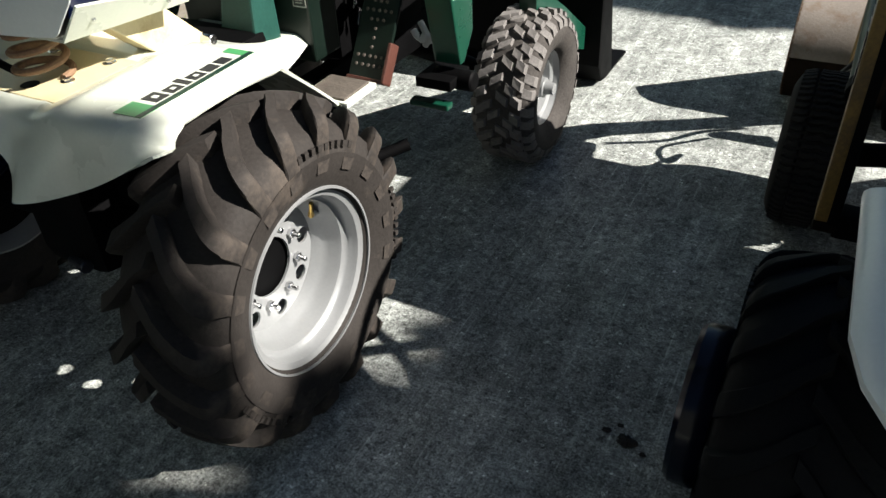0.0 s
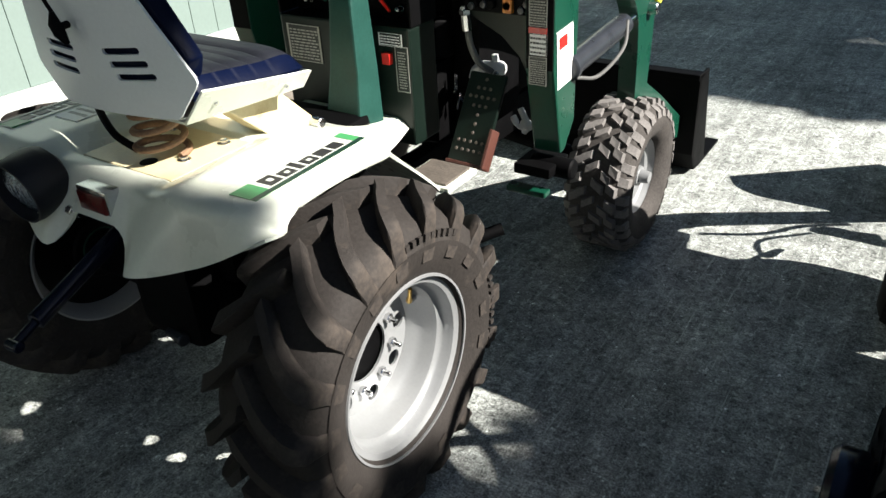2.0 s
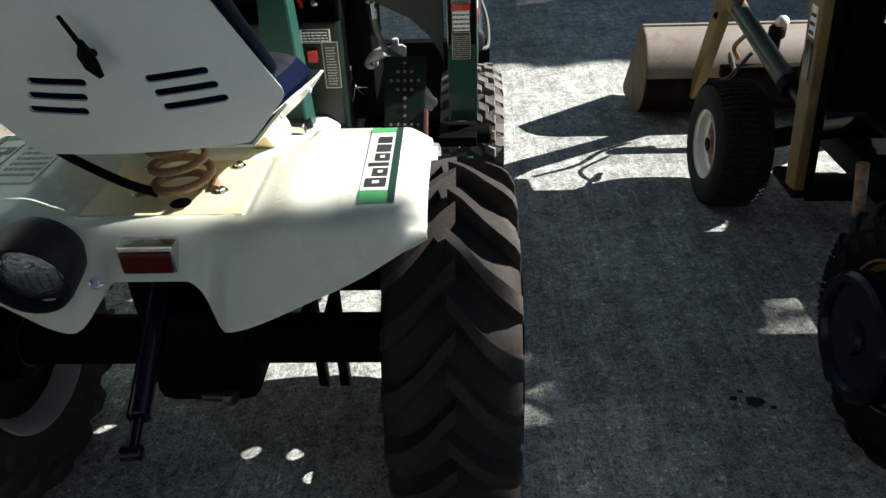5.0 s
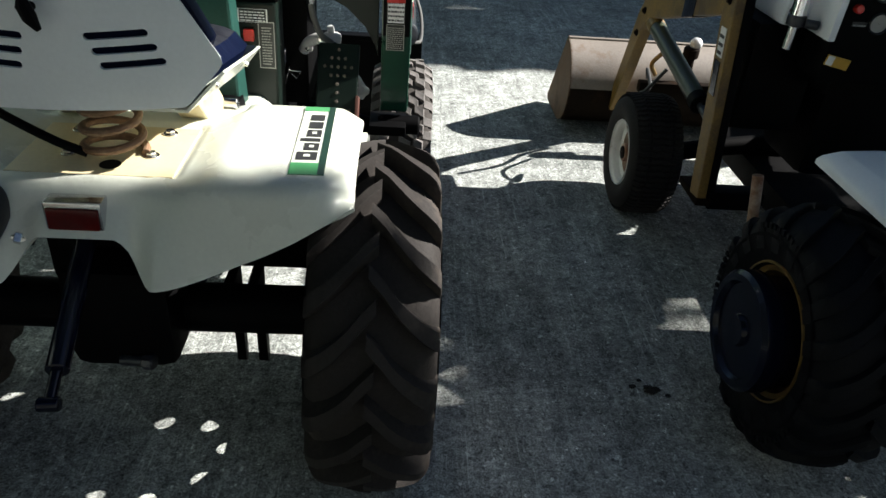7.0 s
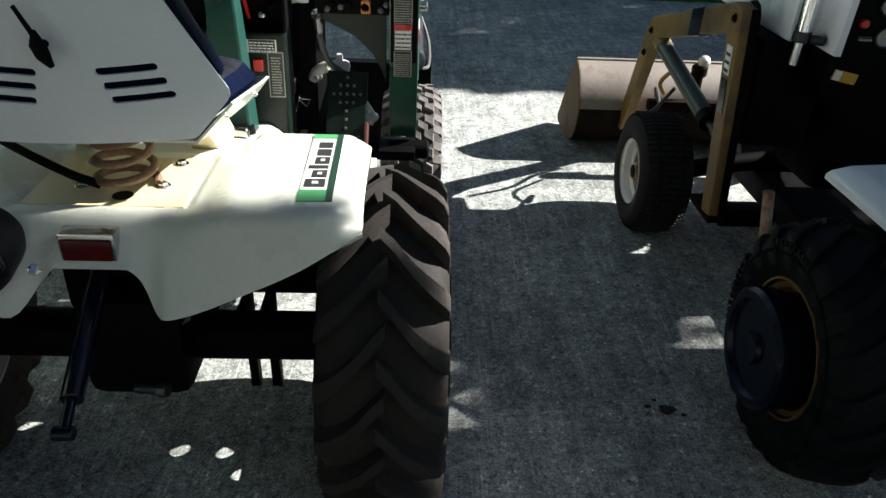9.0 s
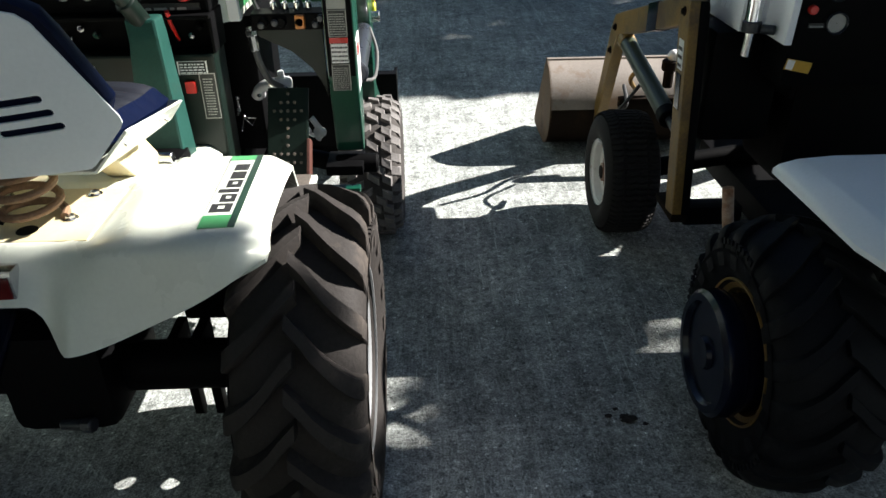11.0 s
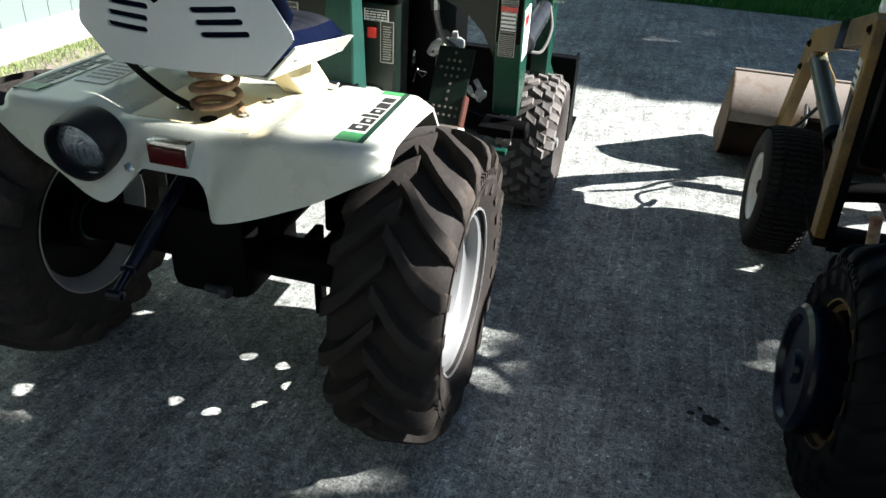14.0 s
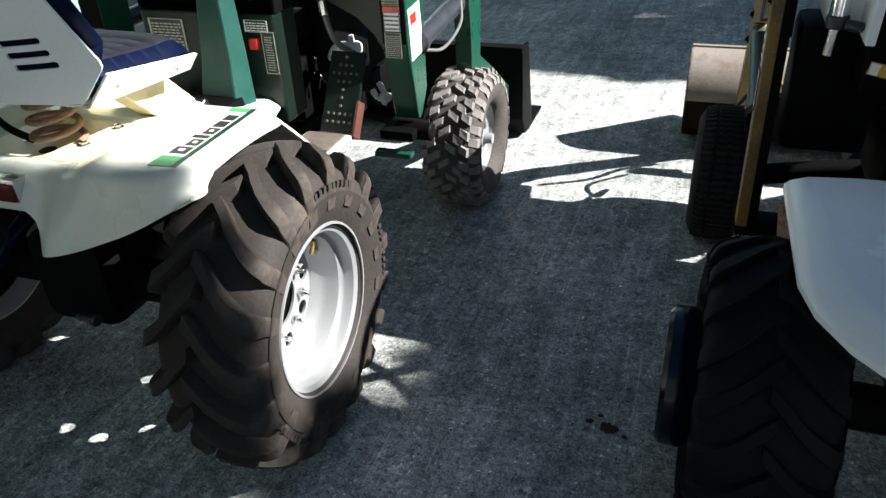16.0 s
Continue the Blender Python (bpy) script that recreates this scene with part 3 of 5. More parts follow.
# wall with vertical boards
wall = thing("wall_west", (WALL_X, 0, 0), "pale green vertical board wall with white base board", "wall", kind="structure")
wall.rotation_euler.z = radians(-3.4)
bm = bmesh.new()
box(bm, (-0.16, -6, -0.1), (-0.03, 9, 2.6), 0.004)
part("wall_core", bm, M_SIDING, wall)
bm = bmesh.new()
box(bm, (-0.03, -6, -0.05), (0.012, 9, 0.13), 0.006)
part("base_board", bm, M_BOARD, wall, "white base board")
board_mesh = None
y = -1.2
while y < 8.9:
    if board_mesh is None:
        bm = bmesh.new()
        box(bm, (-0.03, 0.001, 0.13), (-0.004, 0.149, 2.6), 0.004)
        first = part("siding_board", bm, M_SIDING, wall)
        board_mesh = first.data
        first.location.y = y
    else:
        b = new("siding_board", board_mesh)
        b.parent = wall
        b.location.y = y
    y += 0.15


# plain unseen rear wall, added to block the low southern sky
bm = bmesh.new()
box(bm, (-2.6, -3.45, -0.1), (5.4, -3.3, 2.4), 0.01)
tagged(part("sky_block_wall", bm, M_BACKWALL, None), "plain pale unseen wall added to block low sky", "wall", kind="structure")


def tree(name, at, trunk_h, areas, low, high, step, leaves, seed, label, leaf=0.1, gaps=0.12, holes=()):
    """A tapered trunk with limbs and a broad crown of many small leaves in clumps. areas: stretches of ground that the crown shades."""
    rnd = random.Random(seed)
    t = thing(name, at, label, "tree", "trees round the drive")
    base = Vector(at)
    clumps = []
    for x0, x1, y0, y1, *thin in areas:
        pace = thin[1] if len(thin) > 1 else step
        ny = max(1, round((y1 - y0) / pace))
        nx = max(1, round((x1 - x0) / pace))
        for i in range(nx):
            for j in range(ny):
                if rnd.random() < (thin[0] if thin else gaps):
                    continue
                h = rnd.uniform(low, high)
                foot = Vector((x0 + (i + 0.5 + rnd.uniform(-0.35, 0.35)) * (x1 - x0) / nx, y0 + (j + 0.5 + rnd.uniform(-0.35, 0.35)) * (y1 - y0) / ny, 0))
                clumps.append((foot + SUN_DIR * (h / SUN_DIR.z) - base, pace * rnd.uniform(0.55, 0.85)))
    bm = bmesh.new()
    tube(bm, curve_pts([(0, 0, -0.1), (0.05, 0.02, trunk_h * 0.4), (-0.05, 0.06, trunk_h * 0.75), (0, 0, trunk_h)]), [0.22 - 0.12 * k / 24 for k in range(25)], 12)
    for c, r in clumps[:: max(1, len(clumps) // 24)]:
        tube(bm, curve_pts([(0, 0, trunk_h * rnd.uniform(0.55, 0.95)), (c.x * 0.45, c.y * 0.45, (trunk_h + c.z) / 2 + 0.2), c], 5), [0.07, 0.065, 0.06, 0.05, 0.045, 0.04, 0.035, 0.03, 0.025, 0.02, 0.015], 7)
    part("trunk", bm, M_BARK, t, "", True)
    vs, fs = [], []
    for c0, r in clumps:
        for k in range(leaves):
            d = Vector((rnd.gauss(0, 1), rnd.gauss(0, 1), rnd.gauss(0, 1)))
            c = c0 + d.normalized() * r * rnd.random() ** 0.5
            u = Vector((rnd.gauss(0, 1), rnd.gauss(0, 1), rnd.gauss(0, 0.6))).normalized()
            v = u.orthogonal().normalized()
            sz = leaf * rnd.uniform(0.6, 1.3)
            foot = c + base
            foot = foot - SUN_DIR * (foot.z / SUN_DIR.z)
            if any(((foot.x - hx) / hr) ** 2 + ((foot.y - hy) / hs) ** 2 < 1 for hx, hy, hr, hs in holes):
                continue
            i = len(vs)
            vs += [c - u * sz, c + v * sz * 0.45, c + u * sz, c - v * sz * 0.45]
            fs.append((i, i + 1, i + 2, i + 3))
    me = bpy.data.meshes.new("crown")
    me.from_pydata(vs, [], fs)
    me.materials.append(M_LEAF)
    cr = new("crown", me)
    cr.parent = t
    return t


# ---- tractor parts shared by both machines ----
def sstep(a, b, x):
    t = max(0.0, min(1.0, (x - a) / (b - a)))
    return t * t * (3 - 2 * t)


def rear_fender(W, deck, pod, rear_y, skirt, thick=0.005):
    """A moulded rear fender: a lower middle deck that runs forward as a tunnel, raised wheel pods with chamfered outer edges and front flaps, and a skirt with a central arch."""
    xs = [W * (k / 44 - 1) for k in range(89)]
    rows = []
    for x in xs:
        ax = abs(x)
        a = ax / W
        chamfer = max(0.0, (a - 0.905) / 0.095)
        top = deck + (pod - deck) * sstep(0.12, 0.205, ax) - 0.021 * chamfer ** 1.15
        flank = sstep(0.17, 0.43, a)
        yr = rear_y * (0.87 + 0.13 * flank) + 0.055 * max(0.0, (a - 0.70) / 0.30) ** 2.4
        corner = max(0.0, (a - 0.5) / 0.5)
        yb = rear_y - (0.012 + 0.043 * sstep(0.17, 0.29, a)) * (1 - 0.62 * sstep(0.27, 0.62, a)) + 0.032 * corner ** 1.7
        yb = min(yb, yr - 0.012)
        zb = 0.632 - skirt + (0.0 if a > 0.27 else 0.060 * (1 - sstep(0.13, 0.27, a))) + (skirt - 0.024) * max(0.0, (a - 0.24) / 0.76) ** 1.75
        zb = min(zb, top - 0.012)
        # front: the tunnel in the middle, the flaps down to the footsteps outside it
        g = sstep(0.165, 0.20, ax)
        path = []
        for k in range(13):
            f = k / 12
            yt = 0.505 - 0.39 * f
            zt = 0.522 + (deck - 0.522) * sstep(0.50, 0.10, yt) - 0.022 * sstep(0.135, 0.178, ax) * (1 - f)
            yf = 0.335 - 0.20 * f
            zf = 0.462 + (top - 0.462) * min(1.0, (0.335 - yf) / 0.185) ** 0.92
            path.append((x * (1 - 0.07 * (1 - f) * g), yt + (yf - yt) * g, zt + (zf - zt) * g))
        n = 26
        y0, y1 = 0.115 + 0.02 * g, yr + 0.03
        for k in range(1, n + 1):
            y = y0 + (y1 - y0) * k / n
            d = 0.006 * (1 - sstep(0.124, 0.130, ax)) * sstep(-0.104, -0.097, y) * (1 - sstep(0.087, 0.094, y))
            path.append((x, y, top - d + 0.009 * chamfer * max(0.0, 1 - (y / 0.13) ** 2)))
        path += [(x, yr + 0.020, top - 0.0015), (x, yr + 0.010, top - 0.006), (x, yr + 0.003, top - 0.013), (x, yr, top - 0.022)]
        for k in range(1, 9):
            f = k / 8
            path.append((x, yr + (yb - yr) * f, top - 0.022 + (zb - top + 0.022) * f))
        rows.append(path)
    bm = bmesh.new()
    g = [[bm.verts.new(p) for p in r] for r in rows]
    for r, q in zip(g, g[1:]):
        for k in range(len(r) - 1):
            bm.faces.new((r[k], r[k + 1], q[k + 1], q[k]))
    bmesh.ops.recalc_face_normals(bm, faces=bm.faces)
    bmesh.ops.solidify(bm, geom=bm.faces[:], thickness=thick)
    return bm


def pan_fender(outline, z, rise, inset, thick=0.004):
    """A pressed flat fender deck: a plan outline, a sloping band round it and a raised flat top."""
    c = Vector((sum(p[0] for p in outline), sum(p[1] for p in outline), 0)) / len(outline)
    n = len(outline)
    bm = bmesh.new()
    rings = []
    for off, up in ((thick, -0.012), (0.0, -0.010), (0.0, 0.0), (inset * 0.2, rise * 0.35), (inset * 0.85, rise * 0.93), (inset, rise)):
        ring = []
        for k in range(n):
            a, p, b = (Vector((*outline[(k + q) % n], 0)) for q in (-1, 0, 1))
            t = ((p - a).normalized() + (b - p).normalized()).normalized()
            nrm = Vector((-t.y, t.x, 0))
            if nrm.dot(c - p) < 0:
                nrm = -nrm
            ring.append(bm.verts.new((*(p + nrm * off).xy, z + up)))
        rings.append(ring)
    for a, b in zip(rings, rings[1:]):
        for k in range(n):
            bm.faces.new((a[k], a[(k + 1) % n], b[(k + 1) % n], b[k]))
    bm.faces.new(rings[0][::-1])
    bm.faces.new(rings[-1])
    return bm


def flat_label(parent, name, corner, u, v, material, rows=(), bar=M_INK, label="", lift=0.0015):
    """A thin label: corner, edge vectors u and v; rows of bars as (u0, u1, v0, v1) in fractions."""
    corner, u, v = Vector(corner), Vector(u), Vector(v)
    nrm = u.cross(v).normalized()

    def slab(bm, a0, a1, b0, b1, h0, h1):
        pts = [corner + u * a + v * b for a, b in ((a0, b0), (a1, b0), (a1, b1), (a0, b1))]
        lo = [bm.verts.new(p + nrm * h0) for p in pts]
        hi = [bm.verts.new(p + nrm * h1) for p in pts]
        bm.faces.new(hi)
        for k in range(4):
            bm.faces.new((lo[k], lo[(k + 1) % 4], hi[(k + 1) % 4], hi[k]))
        bm.faces.new(lo[::-1])

    bm = bmesh.new()
    slab(bm, 0, 1, 0, 1, -0.001, lift)
    lab = part(name, bm, material, parent, label)
    if rows:
        bm = bmesh.new()
        for a0, a1, b0, b1 in rows:
            slab(bm, a0, a1, b0, b1, lift - 0.0004, lift + 0.0006)
        part("print", bm, bar, lab)
    return lab


LABEL_EDGE = [(0, 1, 0, 0.02), (0, 1, 0.98, 1), (0, 0.05, 0.02, 0.98), (0.95, 1, 0.02, 0.98)]


def text_rows(n, u0=0.08, u1=0.92, v0=0.08, v1=0.92, seed=1):
    r = random.Random(seed)
    out = []
    for k in range(n):
        a = v0 + (v1 - v0) * k / n
        h = (v1 - v0) / n * 0.42
        x = u0
        while x < u1 - 0.05:
            w = r.uniform(0.05, 0.17)
            out.append((x, min(u1, x + w), a, a + h))
            x += w + 0.035
    return out


def coil(c, r, z0, z1, turns, wire):
    pts = []
    n = int(turns * 20)
    for k in range(n + 1):
        a = 2 * math.pi * turns * k / n
        f = k / n
        rr = r * (1.0 - 0.16 * f)
        pts.append((c[0] + rr * math.cos(a), c[1] + rr * math.sin(a), z0 + (z1 - z0) * (f * 0.86 + 0.07 - 0.07 * math.cos(math.pi * f))))
    return tube(bmesh.new(), pts, wire, 9)


def bolt(parent, at, d=(0, 0, 1), r=0.008, h=0.007, material=None):
    at, d = Vector(at), Vector(d).normalized()
    bm = bmesh.new()
    rod(bm, at - d * 0.002, at + d * 0.002, r * 1.5, 14)
    rod(bm, at, at + d * h, r, 6, 0.001)
    return part("bolt", bm, material or M_STEEL, parent, "", True)


# ---- first tractor ----
t1 = thing("loader_tractor", (0, 0, 0), "cream and green garden tractor with front loader parked on concrete", "tractor", "parked tractors")
CX = 0.008
R1, HALF1, HUB_Z1 = 0.317, 0.105, 0.306
for side in (1, -1):
    rear_wheel(t1, CX + side * 0.424, 0.0, HUB_Z1, side, R1, HALF1, 0.158, 19, -0.012, M_SILVER, M_RUBBER, phase=radians(4), lug_h=0.033)
    front_wheel(t1, CX + side * 0.460, 1.082, 0.213, side, 0.215, 0.088, 0.105, M_SILVER, M_DUSTY, True)

fender = part("rear_fender", shift(rear_fender(0.391, 0.618, 0.640, -0.165, 0.14), Matrix.Translation((CX, 0, 0))), M_CREAM, t1, "cream moulded rear fender deck", True)
bm = bmesh.new()
box(bm, (CX - 0.122, -0.096, 0.609), (CX + 0.122, 0.086, 0.6145), 0.002)
part("seat_plate", bm, M_TAN, t1, "tan painted seat mounting plate")
for x, y in ((0.079, -0.026), (-0.045, -0.03), (0.085, 0.06), (-0.06, 0.06)):
    bolt(t1, (x, y, 0.6145))
bm = bmesh.new()
rod(bm, (0.028, -0.062, 0.6135), (0.028, -0.062, 0.6153), 0.016, 20)
part("plate_hole", bm, M_BLACK, t1)
part("seat_spring", coil((0.026, -0.026), 0.045, 0.619, 0.712, 3.3, 0.0066), M_RUST, t1, "rusty coil seat spring", True)
# decals on the fender
for side in (1, -1):
    z = 0.6402
    if side > 0:
        c, u, v = Vector((0.302, -0.122, z)), Vector((0.052, 0.004, -0.001)), Vector((-0.004, 0.262, 0.001))
    else:
        c, u, v = Vector((-0.287, 0.142, z)), Vector((-0.052, -0.002, -0.001)), Vector((-0.004, -0.262, 0.001))
    d = flat_label(t1, "fender_decal", c, u, v, M_CREAM, label="cream fender decal with green bands and dark blocks", lift=0.0012)
    w0, w1 = (0.0, 0.16) if side > 0 else (0.84, 1.0)
    flat_label(d, "green_band", c + v * w0 + Vector((0, 0, 0.0004)), u, v * 0.15, M_DECALG, lift=0.0016)
    flat_label(d, "green_band", c + v * (0.93 if side > 0 else 0.0) + Vector((0, 0, 0.0004)), u, v * 0.07, M_DECALG, lift=0.0016)
    flat_label(d, "dark_stripe", c + u * 0.80 + Vector((0, 0, 0.0006)), u * 0.20, v, M_DECALD, lift=0.0018)
    f0 = 0.19
    for k, (top, wide, hole) in enumerate(((0.10, 0.105, 1), (0.26, 0.10, 1), (0.10, 0.045, 0), (0.26, 0.10, 1), (0.26, 0.10, 0), (0.26, 0.09, 0))):
        flat_label(d, "lettering_block", c + u * top + v * f0 + Vector((0, 0, 0.0006)), u * (0.70 - top), v * wide, M_INK, ((0.35, 0.66, 0.34, 0.66),) if hole else (), M_CREAM, lift=0.0016)
        f0 += wide + 0.026
flat_label(t1, "notice_label", (-0.205, 0.10, 0.6406), (-0.07, 0, 0), (0, -0.14, 0), M_STICKER, text_rows(6, seed=5), M_GREYSTICK, "small white printed notice")

# tail lamp
bm = bmesh.new()
box(bm, (CX - 0.040, -0.170, 0.560), (CX + 0.040, -0.140, 0.605), 0.003, Matrix.Identity(4))
tail = part("tail_reflector", bm, M_STEEL, t1, "dark red reflector in a chrome frame", True)
bm = bmesh.new()
box(bm, (CX - 0.036, -0.1745, 0.563), (CX + 0.036, -0.168, 0.597), 0.003)
part("red_lens", bm, M_REDLENS, tail, "dark red lens", True)

# work lamp on the left rear corner
lm = pose(-0.140, -0.178, 0.590, 0, 0, 4) @ pose(0, 0, 0, 8, 0, 0)
bm = bmesh.new()
lathe(bm, [(0.054, 0.046), (0.058, 0.046), (0.060, 0.035), (0.060, -0.012), (0.054, -0.03), (0.03, -0.045), (0.001, -0.047)], 36)
lathe(bm, [(0.054, 0.046), (0.053, 0.012)], 36)
AX = pose(0, 0, 0, 0, 0, -90)
lamp = part("work_lamp", shift(bm, lm @ AX), M_LAMP, t1, "round black rubber work lamp", True)
bm = bmesh.new()
lathe(bm, [(0.001, 0.040), (0.02, 0.0385), (0.04, 0.033), (0.053, 0.024)], 36)
part("lamp_lens", shift(bm, lm @ AX), M_LENS, lamp, "ribbed clear lens", True)
for k in range(7):
    bm = bmesh.new()
    xk = -0.039 + 0.013 * k
    zk = math.sqrt(0.049 ** 2 - xk * xk)
    tube(bm, curve_pts([(xk, -0.026, -zk), (xk, -0.0405 + 5.0 * xk * xk, 0.0), (xk, -0.026, zk)], 6), 0.0016, 6)
    part("lens_rib", shift(bm, lm), M_LENS, lamp, "", True)
bm = bmesh.new()
rod(bm, (0.055, 0.0, -0.045), (0.085, 0.0, -0.052), 0.008, 8)
rod(bm, (0.06, 0.0, -0.046), (0.07, 0.0, -0.049), 0.012, 6, 0.001)
part("lamp_bolt", shift(bm, lm), M_STEEL, lamp, "", True)

# seat: grey steel back with slots, blue cushions on a cream pan
bm = bmesh.new()
b = bmesh.new()
half_outline = [(0.152, 0.708), (0.160, 0.713), (0.206, 0.762), (0.211, 0.770), (0.210, 0.780), (0.150, 0.905), (0.142, 0.921), (0.128, 0.934), (0.108, 0.940)]
outl = [(-x, z) for x, z in half_outline[::-1]] + half_outline
vs = [b.verts.new((x, 0, z)) for x, z in outl]
be = [b.edges.new((vs[k], vs[(k + 1) % len(vs)])) for k in range(len(vs))]
for sx in (1, -1):
    for k in range(3):
        zc = 0.817 - 0.021 * k
        xa, xb = (0.045 + 0.006 * k, 0.118 + 0.008 * k)
        ring = []
        for q in range(12):
            a = math.pi / 2 + math.pi * q / 5 if q < 6 else -math.pi / 2 + math.pi * (q - 6) / 5
            cxx = xa if q < 6 else xb
            ring.append(b.verts.new((sx * (cxx + 0.0055 * math.cos(a)), 0, zc + 0.0055 * math.sin(a) + (cxx - xa) * 0.05)))
        be += [b.edges.new((ring[q], ring[(q + 1) % 12])) for q in range(12)]
bmesh.ops.triangle_fill(b, edges=be, use_beauty=True)
LEANB = Matrix.Translation((0, -0.086, 0.72)) @ pose(0, 0, 0, 6, -2.2, 0) @ Matrix.Translation((0, 0, -0.72))


def bowed(bm):
    """Cut a flat panel into strips and bow it round the sitter's back."""
    for k in range(-8, 9):
        bmesh.ops.bisect_plane(bm, geom=bm.verts[:] + bm.edges[:] + bm.faces[:], plane_co=(0.025 * k, 0, 0), plane_no=(1, 0, 0))
    for w in bm.verts:
        w.co.y += 0.62 * w.co.x ** 2
    return bm


bowed(b)
bmesh.ops.recalc_face_normals(b, faces=b.faces)
bmesh.ops.solidify(b, geom=b.faces[:], thickness=0.005)
seat = part("seat_back_panel", shift(b, LEANB), M_GREY, t1, "grey painted steel seat back with six slots")
bm = bmesh.new()
half_pad = [(0.185, 0.765), (0.202, 0.80), (0.160, 0.905), (0.146, 0.933), (0.120, 0.950), (0.08, 0.954)]
plate(bm, [(-x, z) for x, z in half_pad[::-1]] + half_pad, 1, 0.008, 0.042, 0.010)
part("back_cushion", shift(bowed(bm), LEANB), M_BLUE, seat, "blue vinyl back cushion", True)
bm = bmesh.new()
rod(bm, (-0.012, -0.004, 0.86), (-0.012, -0.022, 0.86), 0.006, 10)
tube(bm, [(-0.012, -0.024, 0.885), (-0.012, -0.026, 0.868), (-0.008, -0.026, 0.852), (-0.002, -0.024, 0.835)], [0.003, 0.010, 0.010, 0.004], 8)
tube(bm, [(-0.03, -0.02, 0.915), (-0.012, -0.018, 0.862)], [0.003, 0.004], 8)
part("latch_knob", shift(bm, LEANB), M_BLACK, seat, "black latch knob", True)
bm = bmesh.new()
rear = [(-0.207, 0.768), (-0.150, 0.706), (0.150, 0.706), (0.207, 0.768)]
front = [(-0.219, 0.737), (-0.195, 0.706), (0.195, 0.706), (0.219, 0.737)]
secs = []
for k in range(9):
    f = k / 8
    round_ = 0.012 * max(0.0, f - 0.75) * 4
    secs.append([bm.verts.new(((a[0] + (b[0] - a[0]) * f) * (1 - round_), -0.058 + 0.226 * f, a[1] + (b[1] - a[1]) * f)) for a, b in zip(rear, front)])
for a, c in zip(secs, secs[1:]):
    for q in range(3):
        bm.faces.new((a[q], a[q + 1], c[q + 1], c[q]))
bm.faces.new(secs[-1])
bmesh.ops.recalc_face_normals(bm, faces=bm.faces)
bmesh.ops.solidify(bm, geom=bm.faces[:], thickness=0.004)
pan = part("seat_pan", bm, M_CREAM, t1, "cream painted seat pan", True)
bm = bmesh.new()
grid = []
for j in range(33):
    v = j / 32
    row = []
    for i in range(25):
        u = i / 12 - 1
        w = 0.182 + 0.024 * v
        f = max(0.0, (v - 0.72) / 0.28)
        edge = (1 - abs(u) ** 7) ** 0.5 * (1 - f ** 4) ** 0.5 * (1 - max(0.0, 1 - v * 12) ** 3) ** 0.5
        groove = 0.005 * math.exp(-((v * 6.5) % 1.0 - 0.5) ** 2 * 90) * (v < 0.80) * (abs(u) < 0.86)
        row.append(bm.verts.new((u * w * (1 - 0.05 * f * f), -0.052 + 0.228 * v, 0.757 - 0.020 * v + edge * 0.034 + 0.006 * sstep(0.6, 0.85, v) * edge - groove)))
    grid.append(row)
for a, c in zip(grid, grid[1:]):
    for i in range(24):
        bm.faces.new((a[i], a[i + 1], c[i + 1], c[i]))
rimv = [grid[0][i] for i in range(25)] + [grid[j][24] for j in range(1, 33)] + [grid[32][i] for i in range(23, -1, -1)] + [grid[j][0] for j in range(31, 0, -1)]
lowv = [bm.verts.new((q.co.x * 0.97, q.co.y, q.co.z - 0.014)) for q in rimv]
for k in range(len(rimv)):
    bm.faces.new((rimv[k], lowv[k], lowv[(k + 1) % len(rimv)], rimv[(k + 1) % len(rimv)]))
bm.faces.new(lowv)
bmesh.ops.recalc_face_normals(bm, faces=bm.faces)
# upward faces get a greyer colour that paints the vinyl's sheen
for f in bm.faces:
    f.material_index = 1 if f.normal.z > 0.80 else 0
cushion = part("seat_cushion", bm, M_BLUE, pan, "blue vinyl seat cushion with grey sheen coloured onto its ribbed top", True)
cushion.data.materials.append(M_TOPSHEEN)
for side in (1, -1):
    for yy, zz in ((-0.02, 0.735), (0.12, 0.722)):
        bm = bmesh.new()
        rod(bm, (side * (0.180 + 0.12 * (yy + 0.03)), yy, zz + 0.002), (side * (0.189 + 0.12 * (yy + 0.03)), yy, zz - 0.004), 0.0035, 8)
        part("pan_screw", bm, M_STEEL, pan)
    bm = bmesh.new()
    x0 = CX + side * 0.10
    plate(bm, [(0.03, 0.70), (0.155, 0.70), (0.245, 0.612), (0.262, 0.592), (0.262, 0.578), (0.17, 0.578)], 0, x0 - 0.024, x0 + 0.024, 0.004)
    leg = part("seat_leg", bm, M_TAN, t1, "tan painted seat leg")
    bm = bmesh.new()
    rod(bm, (x0 + side * 0.012, 0.245, 0.60), (x0 + side * 0.05, 0.245, 0.60), 0.011, 12)
    part("pivot_pin", bm, M_STEEL, leg, "", True)
bm = bmesh.new()
tube(bm, curve_pts([(-0.30, 0.12, 0.70), (-0.18, 0.0, 0.685), (-0.06, -0.06, 0.655), (-0.005, -0.055, 0.628)]), 0.007, 10)
part("seat_linkage", bm, M_BLACK, t1, "black bent linkage rod", True)

